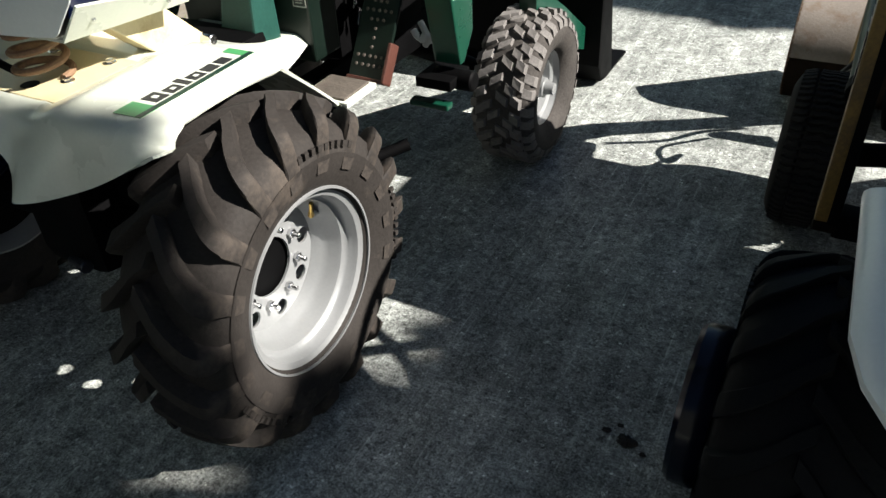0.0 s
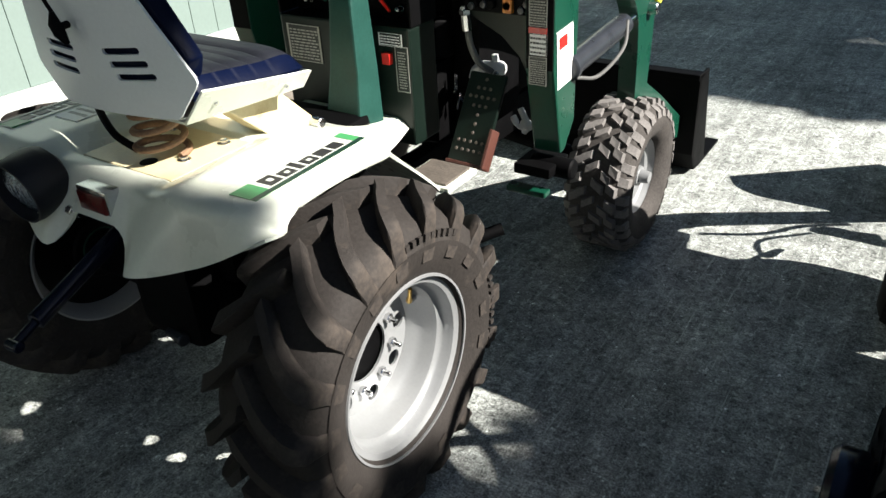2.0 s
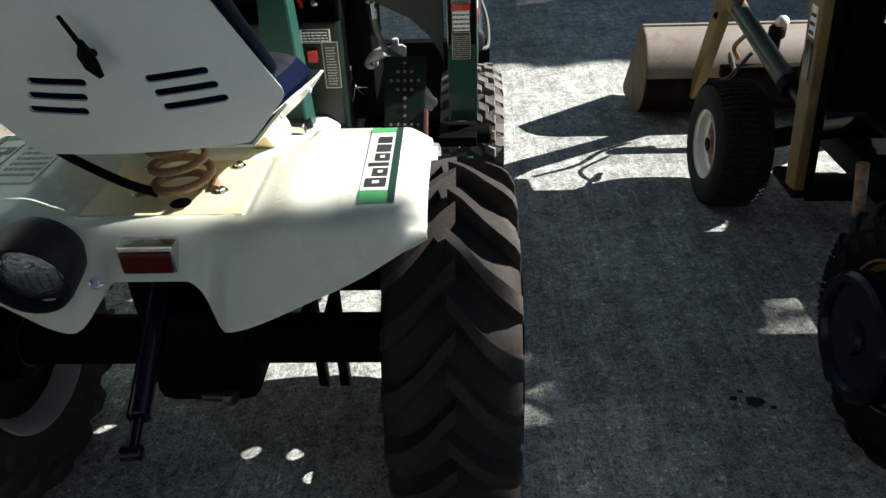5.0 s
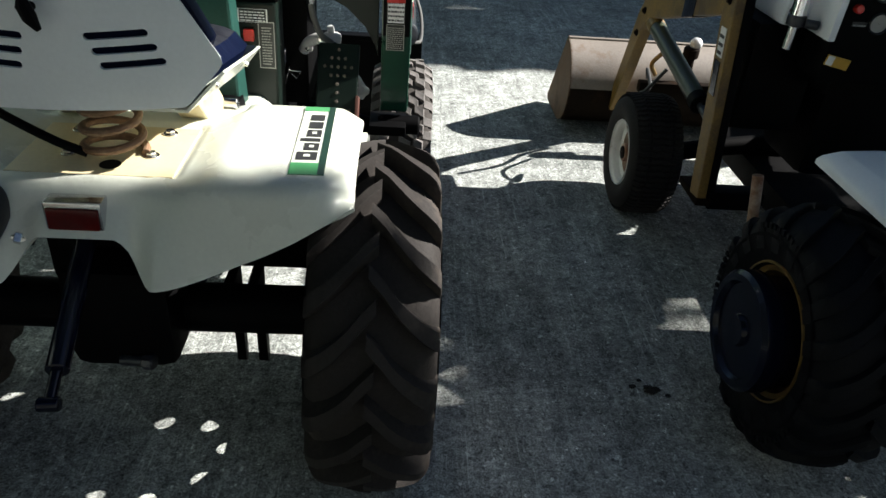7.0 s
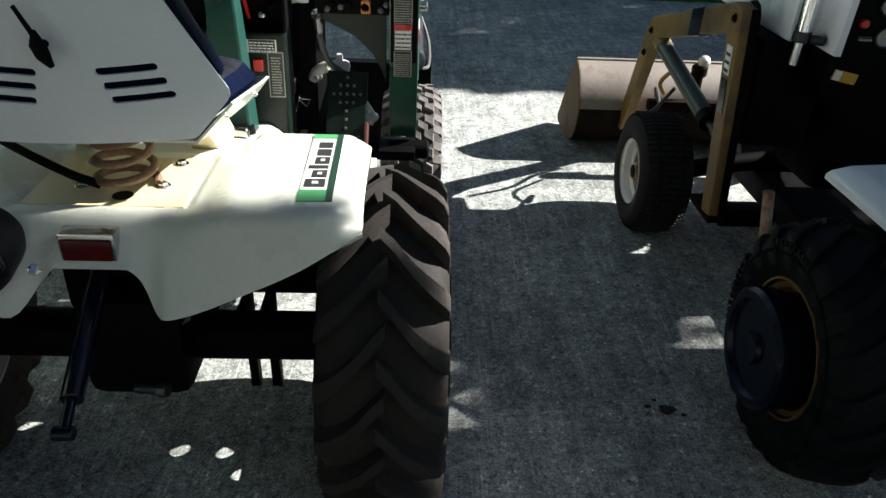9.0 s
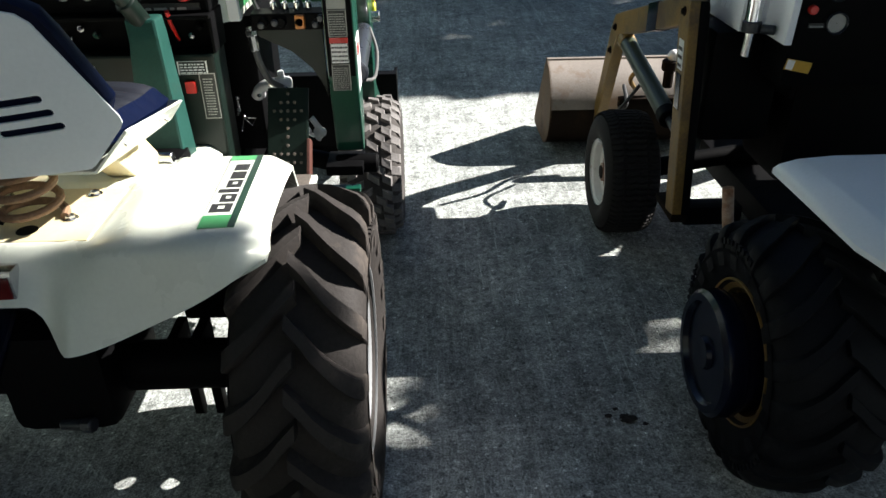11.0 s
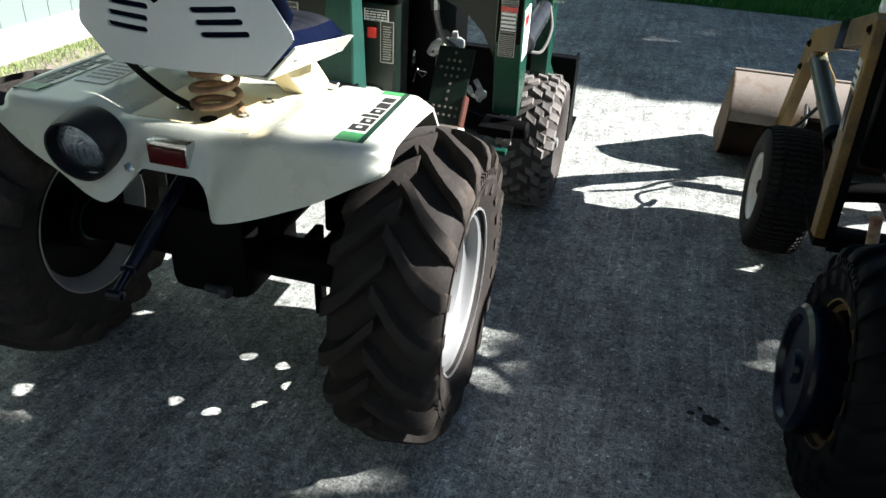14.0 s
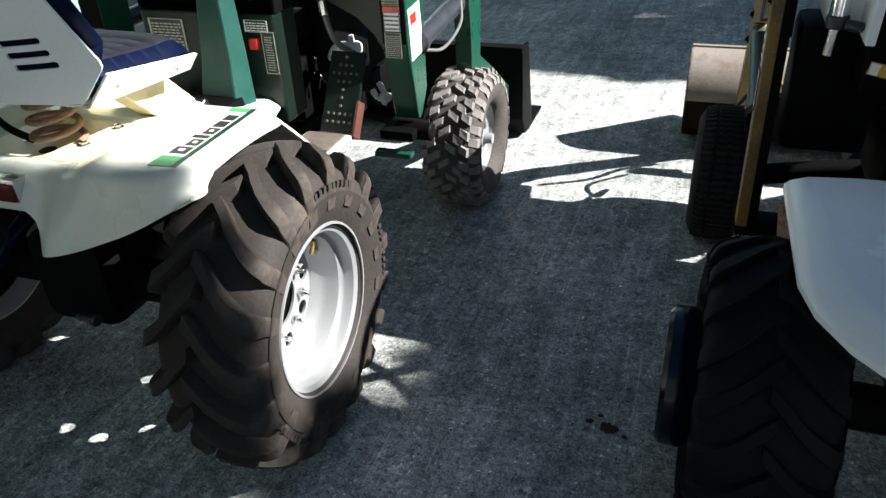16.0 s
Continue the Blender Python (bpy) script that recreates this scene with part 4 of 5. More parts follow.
# footstep and front of the deck
for side in (1, -1):
    bm = bmesh.new()
    x0, x1 = sorted((CX + side * 0.27, CX + side * 0.385))
    box(bm, (x0, 0.325, 0.462), (x1, 0.435, 0.474), 0.003)
    step = part("step_plate", bm, M_CREAM, t1, "cream step")
    bm = bmesh.new()
    box(bm, (x0 + 0.008, 0.333, 0.473), (x1 - 0.012, 0.427, 0.479), 0.002)
    part("step_pad", bm, M_STEP, step, "dirty brown grip pad")

# console, steering column
bm = bmesh.new()
box(bm, (CX - 0.185, 0.50, 0.46), (CX + 0.185, 0.60, 0.725), 0.006)
console = part("console", bm, M_DKGREEN, t1, "dark green instrument console")
bm = bmesh.new()
box(bm, (CX - 0.19, 0.49, 0.798), (CX + 0.19, 0.60, 0.806), 0.002)
box(bm, (CX - 0.19, 0.505, 0.725), (CX - 0.183, 0.60, 0.80), 0.002)
box(bm, (CX + 0.183, 0.505, 0.725), (CX + 0.19, 0.60, 0.80), 0.002)
box(bm, (CX - 0.184, 0.56, 0.725), (CX + 0.184, 0.57, 0.80), 0.002)
part("switch_bay", bm, M_BLACK, console, "black switch bay")
bm = bmesh.new()
box(bm, (CX - 0.188, 0.515, 0.806), (CX + 0.188, 0.60, 0.905), 0.006)
gp = part("gauge_panel", bm, M_BLACK, t1, "black gauge panel with round gauges")
for x in (-0.10, -0.052):
    bm = bmesh.new()
    lathe(bm, [(0.018, 0.0), (0.020, 0.001), (0.021, 0.008), (0.0195, 0.011), (0.0175, 0.008)], 28)
    g = part("gauge_bezel", shift(bm, pose(CX + x, 0.516, 0.855, 0, 0, -90)), M_CHROME, gp, "chrome gauge bezel", True)
    bm = bmesh.new()
    lathe(bm, [(0.001, 0.006), (0.0175, 0.006)], 28)
    part("gauge_face", shift(bm, pose(CX + x, 0.516, 0.855, 0, 0, -90)), M_GREYSTICK, g)
for x, z, r, m_, nm in ((0.142, 0.842, 0.009, M_RED, "red_knob"), (0.165, 0.872, 0.006, M_BLACK, "key_switch"), (0.10, 0.868, 0.0035, M_RAM, "toggle"), (0.03, 0.87, 0.003, M_STEEL, "toggle"), (-0.01, 0.845, 0.003, M_RED, "toggle"), (0.06, 0.84, 0.003, M_RAM, "toggle")):
    bm = bmesh.new()
    rod(bm, (CX + x, 0.518, z), (CX + x, 0.49, z), r, 14)
    rod(bm, (CX + x, 0.518, z), (CX + x, 0.508, z), r * 1.4, 14)
    part(nm, bm, m_, gp, "", True)
flat_label(gp, "dial_print", (CX + 0.0, 0.514, 0.812), (0.17, 0, 0), (0, 0, 0.014), M_INK, text_rows(1, seed=9), M_GREYSTICK)
for x, z, m_ in ((-0.10, 0.77, M_STEEL), (-0.13, 0.75, M_STEEL), (-0.07, 0.755, M_GREEN), (0.13, 0.75, M_STEEL), (0.15, 0.768, M_BLACK)):
    bm = bmesh.new()
    rod(bm, (CX + x, 0.562, z), (CX + x + 0.01, 0.525, z + 0.005), 0.0045, 10)
    rod(bm, (CX + x, 0.562, z), (CX + x, 0.552, z), 0.008, 12)
    part("switch_lever", bm, m_, console, "", True)
bm = bmesh.new()
tube(bm, [(CX + 0.105, 0.545, 0.745), (CX + 0.108, 0.50, 0.79), (CX + 0.108, 0.49, 0.815)], [0.004, 0.004, 0.005], 10)
part("red_lever", bm, M_RED, console, "red lever", True)
flat_label(console, "round_plate", (CX + 0.106, 0.4995, 0.683), (0.062, 0, 0), (0, 0, 0.028), M_DKLABEL, LABEL_EDGE + text_rows(4, seed=2), M_STICKER, "dark plate with pale lettering")
flat_label(console, "red_tag", (CX + 0.118, 0.4995, 0.645), (0.020, 0, 0), (0, 0, 0.024), M_RED, lift=0.012)
flat_label(console, "instruction_label", (CX + 0.147, 0.4995, 0.585), (0.034, 0, 0), (0, 0, 0.10), M_DKLABEL, LABEL_EDGE + text_rows(14, 0.2, 0.8, seed=3), M_GREYSTICK, "tall dark printed label with pale border")
flat_label(console, "instruction_label", (CX - 0.165, 0.4995, 0.62), (0.10, 0, 0), (0, 0, 0.085), M_DKLABEL, LABEL_EDGE + text_rows(10, seed=4), M_GREYSTICK, "dark printed label with pale lettering")
bm = bmesh.new()
rings = []
for x0, x1, y0, y1, z in ((0.030, 0.132, 0.385, 0.47, 0.515), (0.045, 0.124, 0.405, 0.475, 0.645), (0.056, 0.116, 0.415, 0.475, 0.78), (0.052, 0.112, 0.422, 0.475, 0.815)):
    rings.append([bm.verts.new(p) for p in ((x0, y0, z), (x1, y0, z), (x1, y1, z), (x0, y1, z))])
for a, c in zip(rings, rings[1:]):
    for q in range(4):
        bm.faces.new((a[q], a[(q + 1) % 4], c[(q + 1) % 4], c[q]))
bm.faces.new(rings[0][::-1])
bm.faces.new(rings[-1])
bmesh.ops.bevel(bm, geom=bm.edges[:], offset=0.006, segments=2, affect="EDGES", profile=0.6)
col = part("steering_column", bm, M_COLUMN, t1, "tapered green steering column")
bm = bmesh.new()
rod(bm, (CX + 0.075, 0.445, 0.80), (CX + 0.0, 0.24, 1.06), 0.014, 14)
rod(bm, (CX + 0.075, 0.445, 0.80), (CX + 0.060, 0.405, 0.855), 0.02, 14)
part("steering_shaft", bm, M_DKGREEN, col, "", True)
bm = bmesh.new()
ctr, nrm = Vector((CX + 0.02, 0.235, 1.065)), Vector((-0.0, -0.6, 0.8)).normalized()
u, v = axes(nrm)
tube(bm, [ctr + (u * math.cos(2 * math.pi * k / 40) + v * math.sin(2 * math.pi * k / 40)) * 0.17 for k in range(41)], 0.013, 10)
for k in range(3):
    a = 2 * math.pi * k / 3 + 0.5
    tube(bm, [ctr, ctr + (u * math.cos(a) + v * math.sin(a)) * 0.165], 0.009, 8)
rod(bm, ctr - nrm * 0.02, ctr + nrm * 0.02, 0.035, 20)
part("steering_wheel", bm, M_BLACK, t1, "black steering wheel", True)

# foot pedal plate
PED = Matrix.Translation((0.312, 0.515, 0.436)) @ pose(0, 0, 0, 0, 0, -2) @ pose(0, 0, 0, 58, 0, 0)
bm = bmesh.new()
box(bm, (-0.046, 0.0, -0.006), (0.048, 0.205, 0.004), 0.003, PED)
pedal = part("foot_pedal", bm, M_DKGREEN, t1, "black studded pedal plate with red-brown edge")
bm = bmesh.new()
for i in range(5):
    for k in range(9):
        if i == 2 or abs(i - 2) <= 2 - abs(k - 6) or k < 2:
            rod(bm, PED @ Vector((-0.030 + 0.0155 * i, 0.03 + 0.020 * k, 0.003)), PED @ Vector((-0.030 + 0.0155 * i, 0.03 + 0.020 * k, 0.007)), 0.004, 6)
part("pedal_studs", bm, M_STEP, pedal)
bm = bmesh.new()
box(bm, (-0.05, -0.006, -0.022), (0.052, 0.003, 0.006), 0.002, PED)
box(bm, (0.045, -0.004, -0.022), (0.053, 0.085, 0.012), 0.002, PED)
part("pedal_edge", bm, M_REDBROWN, pedal, "worn red-brown edge")

# chassis, engine, axles
def quick(name, bm, material, parent, label=""):
    return part(name, bm, material, parent, label, True)


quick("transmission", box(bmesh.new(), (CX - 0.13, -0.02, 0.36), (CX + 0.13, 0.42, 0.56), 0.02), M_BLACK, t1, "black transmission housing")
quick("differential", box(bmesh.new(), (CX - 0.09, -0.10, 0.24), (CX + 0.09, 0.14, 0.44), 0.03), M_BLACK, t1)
# black covers added to stand for shade on the wheels' inner faces
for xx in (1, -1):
    quick("shade_drum", rod(bmesh.new(), (CX + xx * 0.34, 0, HUB_Z1), (CX + xx * 0.402, 0, HUB_Z1), 0.07, 28, 0.006), M_BLACK, t1, "black drum added as shade inside the wheel")
quick("shade_disc", lathe_x(bmesh.new(), [(0.001, CX - 0.385), (0.125, CX - 0.385), (0.150, CX - 0.372), (0.150, CX - 0.368), (0.12, CX - 0.38), (0.001, CX - 0.38)]), M_BLACK, t1, "black disc added as shade inside the left wheel")
# added box: cuts the sunlit strip on the ground short
quick("side_box", box(bmesh.new(), (CX + 0.12, 0.20, 0.26), (CX + 0.305, 0.40, 0.42), 0.012), M_BLACK, t1, "black box added to block sun on the ground")
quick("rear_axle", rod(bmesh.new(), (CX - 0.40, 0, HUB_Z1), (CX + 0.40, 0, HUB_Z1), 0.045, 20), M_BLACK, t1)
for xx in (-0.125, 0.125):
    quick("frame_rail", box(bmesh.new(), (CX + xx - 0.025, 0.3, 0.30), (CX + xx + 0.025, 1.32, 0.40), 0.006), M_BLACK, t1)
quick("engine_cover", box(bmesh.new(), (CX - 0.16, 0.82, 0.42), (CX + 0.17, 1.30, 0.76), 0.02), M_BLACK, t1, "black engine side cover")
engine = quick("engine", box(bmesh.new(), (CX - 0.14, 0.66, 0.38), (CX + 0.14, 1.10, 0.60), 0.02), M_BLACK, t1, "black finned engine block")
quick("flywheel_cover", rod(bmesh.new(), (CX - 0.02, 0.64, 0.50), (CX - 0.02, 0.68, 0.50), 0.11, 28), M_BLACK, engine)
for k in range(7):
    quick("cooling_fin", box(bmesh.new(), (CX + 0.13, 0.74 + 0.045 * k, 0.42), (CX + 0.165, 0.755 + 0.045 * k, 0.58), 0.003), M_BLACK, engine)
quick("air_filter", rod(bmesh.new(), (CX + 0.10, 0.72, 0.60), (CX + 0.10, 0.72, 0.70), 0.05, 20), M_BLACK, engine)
bm = bmesh.new()
tube(bm, curve_pts([(CX - 0.38, 1.082, 0.213), (CX - 0.2, 1.08, 0.26), (CX, 1.08, 0.28), (CX + 0.2, 1.08, 0.26), (CX + 0.38, 1.082, 0.213)]), 0.028, 12)
part("front_axle", bm, M_BLACK, t1, "", True)
# carburettor with its intake elbow, choke rods, throttle spring
bm = bmesh.new()
tube(bm, curve_pts([(0.222, 0.712, 0.562), (0.236, 0.703, 0.585), (0.262, 0.698, 0.598), (0.288, 0.697, 0.594)]), 0.0135, 14)
lathe(bm, [(0.001, 0.020), (0.012, 0.018), (0.017, 0.010), (0.018, -0.012), (0.013, -0.022), (0.001, -0.023)], 20)
bm.verts.ensure_lookup_table()
for w in bm.verts[-20 * 6:]:
    w.co += Vector((0.295, 0.697, 0.598))
rod(bm, (0.291, 0.697, 0.606), (0.289, 0.694, 0.630), 0.008, 10, 0.002)
box(bm, (0.226, 0.700, 0.562), (0.244, 0.72, 0.588), 0.003)
carb = part("carburettor", bm, M_ALU, engine, "cast aluminium carburettor with an intake elbow", True)
for c, d in (((0.232, 0.695, 0.572), (-0.2, -1, 0.1)), ((0.266, 0.684, 0.600), (0, -1, 0.2)), ((0.300, 0.680, 0.590), (0.2, -1, 0))):
    bolt(carb, c, d, 0.0045, 0.005, M_STEEL)
bm = bmesh.new()
tube(bm, [(0.187, 0.70, 0.524), (0.176, 0.70, 0.480)], 0.0030, 8)
tube(bm, [(0.187, 0.70, 0.514), (0.215, 0.70, 0.512), (0.203, 0.70, 0.494), (0.186, 0.70, 0.511)], 0.0024, 8)
part("choke_rod", bm, M_STEEL, carb, "bent bright choke rods", True)
bm = bmesh.new()
tube(bm, [(0.176 + 0.004 * math.cos(k * 0.9), 0.70 + 0.004 * math.sin(k * 0.9), 0.535 + 0.0008 * k) for k in range(42)], 0.0013, 6)
rod(bm, (0.176, 0.70, 0.535), (0.170, 0.70, 0.520), 0.006, 8)
part("throttle_spring", bm, M_STEEL, carb, "small bright throttle spring", True)
# steering joint below the post
bm = bmesh.new()
tube(bm, curve_pts([(0.349, 0.705, 0.507), (0.360, 0.702, 0.492), (0.371, 0.700, 0.470), (0.362, 0.70, 0.452)]), 0.0075, 10)
rod(bm, (0.362, 0.69, 0.476), (0.374, 0.712, 0.466), 0.012, 12, 0.002)
rod(bm, (0.332, 0.70, 0.488), (0.342, 0.70, 0.470), 0.008, 10, 0.002)
tube(bm, [(0.336, 0.70, 0.472), (0.352, 0.70, 0.462), (0.366, 0.70, 0.462)], 0.005, 8)
part("steering_joint", bm, M_ALU, t1, "worn bright steering joint", True)
quick("engine_shroud", box(bmesh.new(), (CX + 0.15, 0.72, 0.42), (CX + 0.225, 0.92, 0.755), 0.01), M_BLACK, engine, "black engine shroud")
bm = bmesh.new()
tube(bm, curve_pts([(CX + 0.240, 0.645, 0.70), (CX + 0.248, 0.645, 0.66), (CX + 0.262, 0.655, 0.62), (CX + 0.285, 0.675, 0.595)]), 0.0075, 10)
part("hydraulic_hose", bm, M_GHOSE, t1, "grey hydraulic hose", True)
bm = bmesh.new()
rod(bm, (CX + 0.236, 0.645, 0.745), (CX + 0.240, 0.645, 0.69), 0.011, 8)
rod(bm, (CX + 0.236, 0.645, 0.74), (CX + 0.237, 0.645, 0.725), 0.014, 6)
part("hose_fitting", bm, M_STEEL, t1, "", True)

# hood and valve levers
bm = bmesh.new()
plate(bm, [(-0.22, 0.765), (-0.22, 0.99), (-0.17, 1.03), (0.17, 1.03), (0.22, 0.99), (0.22, 0.765)], 1, 0.655, 1.36, 0.01)
hood = part("hood", shift(bm, Matrix.Translation((CX, 0, 0))), M_CREAM, t1, "cream engine hood with green side patch", True)
flat_label(hood, "hood_patch", (CX + 0.2205, 0.64, 0.785), (0, 0.10, 0), (0, 0, 0.075), M_DECALG)
flat_label(hood, "hood_patch", (CX + 0.2205, 1.02, 0.80), (0, 0.16, 0), (0, 0, 0.10), M_DECALG)
bm = bmesh.new()
plate(bm, [(CX + 0.165, 0.572), (CX + 0.171, 0.568), (CX + 0.2225, 0.652), (CX + 0.216, 0.656)], 2, 0.765, 1.02, 0.001)
part("hood_cowl", bm, M_CREAM, hood)
bm = bmesh.new()
plate(bm, [(0.20, 0.765), (0.225, 0.765), (0.212, 1.05), (0.188, 1.05)], 1, 0.61, 0.63, 0.003)
part("hood_stay", shift(bm, Matrix.Translation((CX, 0, 0))), M_STICKER, t1, "white hood stay")
bm = bmesh.new()
box(bm, (CX + 0.24, 0.635, 0.738), (CX + 0.405, 0.70, 0.775), 0.004)
for k in range(4):
    rod(bm, (CX + 0.27 + 0.04 * k, 0.64, 0.757), (CX + 0.27 + 0.04 * k, 0.625, 0.757), 0.011, 12)
valve = part("control_valve", bm, M_BLACK, t1, "black hydraulic control valve with lever row")
for k in range(4):
    bm = bmesh.new()
    x = CX + 0.29 + 0.026 * k
    tube(bm, curve_pts([(x, 0.665, 0.775), (x, 0.66, 0.84), (x - 0.005, 0.62, 0.98)]), 0.0032, 8)
    rod(bm, (x, 0.665, 0.77), (x, 0.664, 0.795), 0.007, 10)
    part("valve_lever", bm, M_CHROME, valve, "chrome lever", True)
bm = bmesh.new()
box(bm, (CX + 0.340, 0.625, 0.742), (CX + 0.362, 0.64, 0.772), 0.003)
part("valve_spool", bm, M_ORANGE, valve, "orange spool cap")
for x, z in ((0.265, 0.752), (0.295, 0.757), (0.385, 0.752), (0.397, 0.765)):
    bm = bmesh.new()
    rod(bm, (CX + x, 0.64, z), (CX + x, 0.62, z), 0.008, 8)
    part("valve_fitting", bm, M_RAM, valve, "", True)
bm = bmesh.new()
plate(bm, [(0.245, 0.738), (0.405, 0.738), (0.405, 0.575), (0.396, 0.602), (0.372, 0.645), (0.33, 0.685), (0.255, 0.722)], 1, 0.655, 0.661, 0.002)
part("valve_bracket", bm, M_DKGREEN, t1, "dark green arched valve bracket")
for k in range(3):
    bm = bmesh.new()
    xk = CX + 0.25 + 0.05 * k
    tube(bm, curve_pts([(xk, 0.69, 0.77), (xk - 0.02, 0.72, 0.83 + 0.01 * k), (xk + 0.02, 0.76, 0.86), (xk + 0.03, 0.80, 0.78)]), 0.0055, 8)
    part("valve_hose", bm, M_HOSE, valve, "thin black hose", True)

# loader frame
for side in (1, -1):
    X = lambda v: CX + side * v

    def xbox(bm, xa, xb, y0, y1, z0, z1, bev=0.004):
        a, b = sorted((X(xa), X(xb)))
        return box(bm, (a, y0, z0), (b, y1, z1), bev)

    bm = bmesh.new()
    a, b_ = sorted((X(0.405), X(0.472)))
    plate(bm, [(0.600, 1.08), (0.605, 0.64), (0.650, 0.44), (0.672, 0.44), (0.718, 0.50), (0.720, 1.08)], 0, a, b_, 0.005)
    post = part("loader_post", bm, M_GREEN, t1, "green loader upright with printed labels")
    bm = bmesh.new()
    plate(bm, [(0.5985, 1.078), (0.6035, 0.64), (0.606, 0.64), (0.603, 1.078)], 0, a + 0.003, b_ - 0.003, 0.0008)
    part("label_backing", bm, M_BLACK, post, "black backing strip")
    bm = bmesh.new()
    xbox(bm, 0.38, 0.47, 0.60, 0.70, 0.395, 0.42)
    rod(bm, (X(0.40), 0.655, 0.405), (X(0.505), 0.655, 0.405), 0.024, 20)
    part("post_foot", bm, M_BLACK, post, "black mounting foot", True)
    bm = bmesh.new()
    xbox(bm, 0.36, 0.46, 0.60, 0.63, 0.345, 0.36)
    part("foot_bar", bm, M_GREEN, post)
    bm = bmesh.new()
    a, b_ = sorted((X(0.425), X(0.475)))
    low_edge = [(p.y, p.z) for p in curve_pts([(0, 0.62, 0.865), (0, 0.80, 0.815), (0, 0.96, 0.75), (0, 1.06, 0.67), (0, 1.09, 0.57), (0, 1.10, 0.40)], 5)]
    top_edge = [(p.y, p.z) for p in curve_pts([(0, 1.19, 0.44), (0, 1.20, 0.60), (0, 1.185, 0.71), (0, 1.09, 0.82), (0, 0.93, 0.88), (0, 0.75, 0.905), (0, 0.62, 0.925)], 5)]
    plate(bm, low_edge + [(1.30, 0.24), (1.54, 0.15), (1.55, 0.22), (1.33, 0.36)] + top_edge, 0, a, b_, 0.002)
    arm = part("loader_arm", bm, M_GREEN, t1, "green curved loader arm")
    bm = bmesh.new()
    rod(bm, (X(0.46), 0.70, 0.62), (X(0.46), 1.02, 0.64), 0.026, 20)
    rod(bm, (X(0.46), 0.69, 0.62), (X(0.46), 0.715, 0.621), 0.031, 20)
    cyl = part("lift_cylinder", bm, M_RAM, t1, "dark lift cylinder with chrome rod", True)
    bm = bmesh.new()
    rod(bm, (X(0.46), 1.0, 0.639), (X(0.46), 1.16, 0.65), 0.013, 16)
    part("cylinder_rod", bm, M_CHROME, cyl, "chrome rod", True)
    bm = bmesh.new()
    tube(bm, curve_pts([(X(0.48), 0.70, 0.60), (X(0.50), 0.78, 0.585), (X(0.50), 0.92, 0.61), (X(0.48), 0.99, 0.655)]), 0.0045, 10)
    part("cylinder_hose", bm, M_GHOSE, cyl, "grey hose", True)
    bm = bmesh.new()
    rod(bm, (X(0.42), 1.155, 0.65), (X(0.50), 1.155, 0.65), 0.016, 14)
    part("arm_pin", bm, M_STEEL, arm, "", True)
    if side > 0:
        bm = bmesh.new()
        rod(bm, (X(0.475), 1.205, 0.664), (X(0.486), 1.205, 0.664), 0.017, 16, 0.003)
        rod(bm, (X(0.475), 1.20, 0.69), (X(0.484), 1.20, 0.69), 0.010, 12, 0.002)
        part("yellow_tag", bm, M_YELLOW, arm, "yellow and red round tag")
        bm = bmesh.new()
        rod(bm, (X(0.483), 1.20, 0.692), (X(0.4865), 1.20, 0.692), 0.007, 10)
        part("red_spot", bm, M_RED, arm)
        zz = 0.955
        for k, (h, m_, rows) in enumerate(((0.055, M_DKLABEL, 6), (0.035, M_STICKER, 4), (0.075, M_GREYSTICK, 0), (0.06, M_DKLABEL, 9), (0.06, M_STICKER, 5), (0.062, M_DKLABEL, 11))):
            lab = flat_label(post, "warning_label", (X(0.416), 0.6029 - (zz - h - 0.64) * 0.0114, zz - h), (0.041, 0, 0), (0, -0.0114 * (h - 0.002), h - 0.002), m_, LABEL_EDGE + text_rows(rows, seed=20 + k) if rows else LABEL_EDGE, M_INK if m_ is M_STICKER else M_GREYSTICK, "printed warning label")
            if k in (1, 4):
                flat_label(lab, "red_header", (X(0.416), 0.6012 - (zz - 0.654) * 0.0114, zz - 0.014), (0.041, 0, 0), (0, 0, 0.012), M_RED)
            zz -= h
        bm = bmesh.new()
        rod(bm, (X(0.436), 0.606, 0.838), (X(0.436), 0.597, 0.838), 0.014, 18)
        part("label_disc", bm, M_BLACK, post)
        flat_label(post, "side_label", (X(0.4725), 0.622, 0.595), (0, 0.076, 0.006), (0, -0.010, 0.122), M_STICKER, (), M_INK, "white label with red emblem")
        flat_label(post, "side_emblem", (X(0.4742), 0.624, 0.680), (0, 0.036, 0.003), (0, -0.002, 0.024), M_RED)
# bucket with ribs
BW = 0.525
bm = bmesh.new()
outer = [(1.545, 0.36), (1.555, 0.09), (1.60, 0.02), (1.66, 0.012), (1.90, 0.012), (1.90, 0.02), (1.66, 0.022), (1.607, 0.03), (1.565, 0.095), (1.557, 0.36)]
plate(bm, outer, 0, CX - BW, CX + BW, 0.0015)
for s in (1, -1):
    a, b_ = sorted((CX + s * BW, CX + s * (BW - 0.01)))
    plate(bm, [(1.547, 0.36), (1.557, 0.09), (1.602, 0.022), (1.72, 0.018), (1.64, 0.36)], 0, a, b_, 0.002)
box(bm, (CX - BW, 1.535, 0.345), (CX + BW, 1.585, 0.365), 0.004)
bucket = part("bucket", bm, M_BLACK, t1, "black loader bucket")

# rear drawbar, cylinder and fittings under the fender
bm = bmesh.new()
rod(bm, (-0.012, -0.085, 0.515), (0.021, -0.332, 0.440), 0.0155, 20, 0.002)
hc = part("lift_ram", bm, M_NAVY, t1, "blue-black hydraulic ram", True)
bm = bmesh.new()
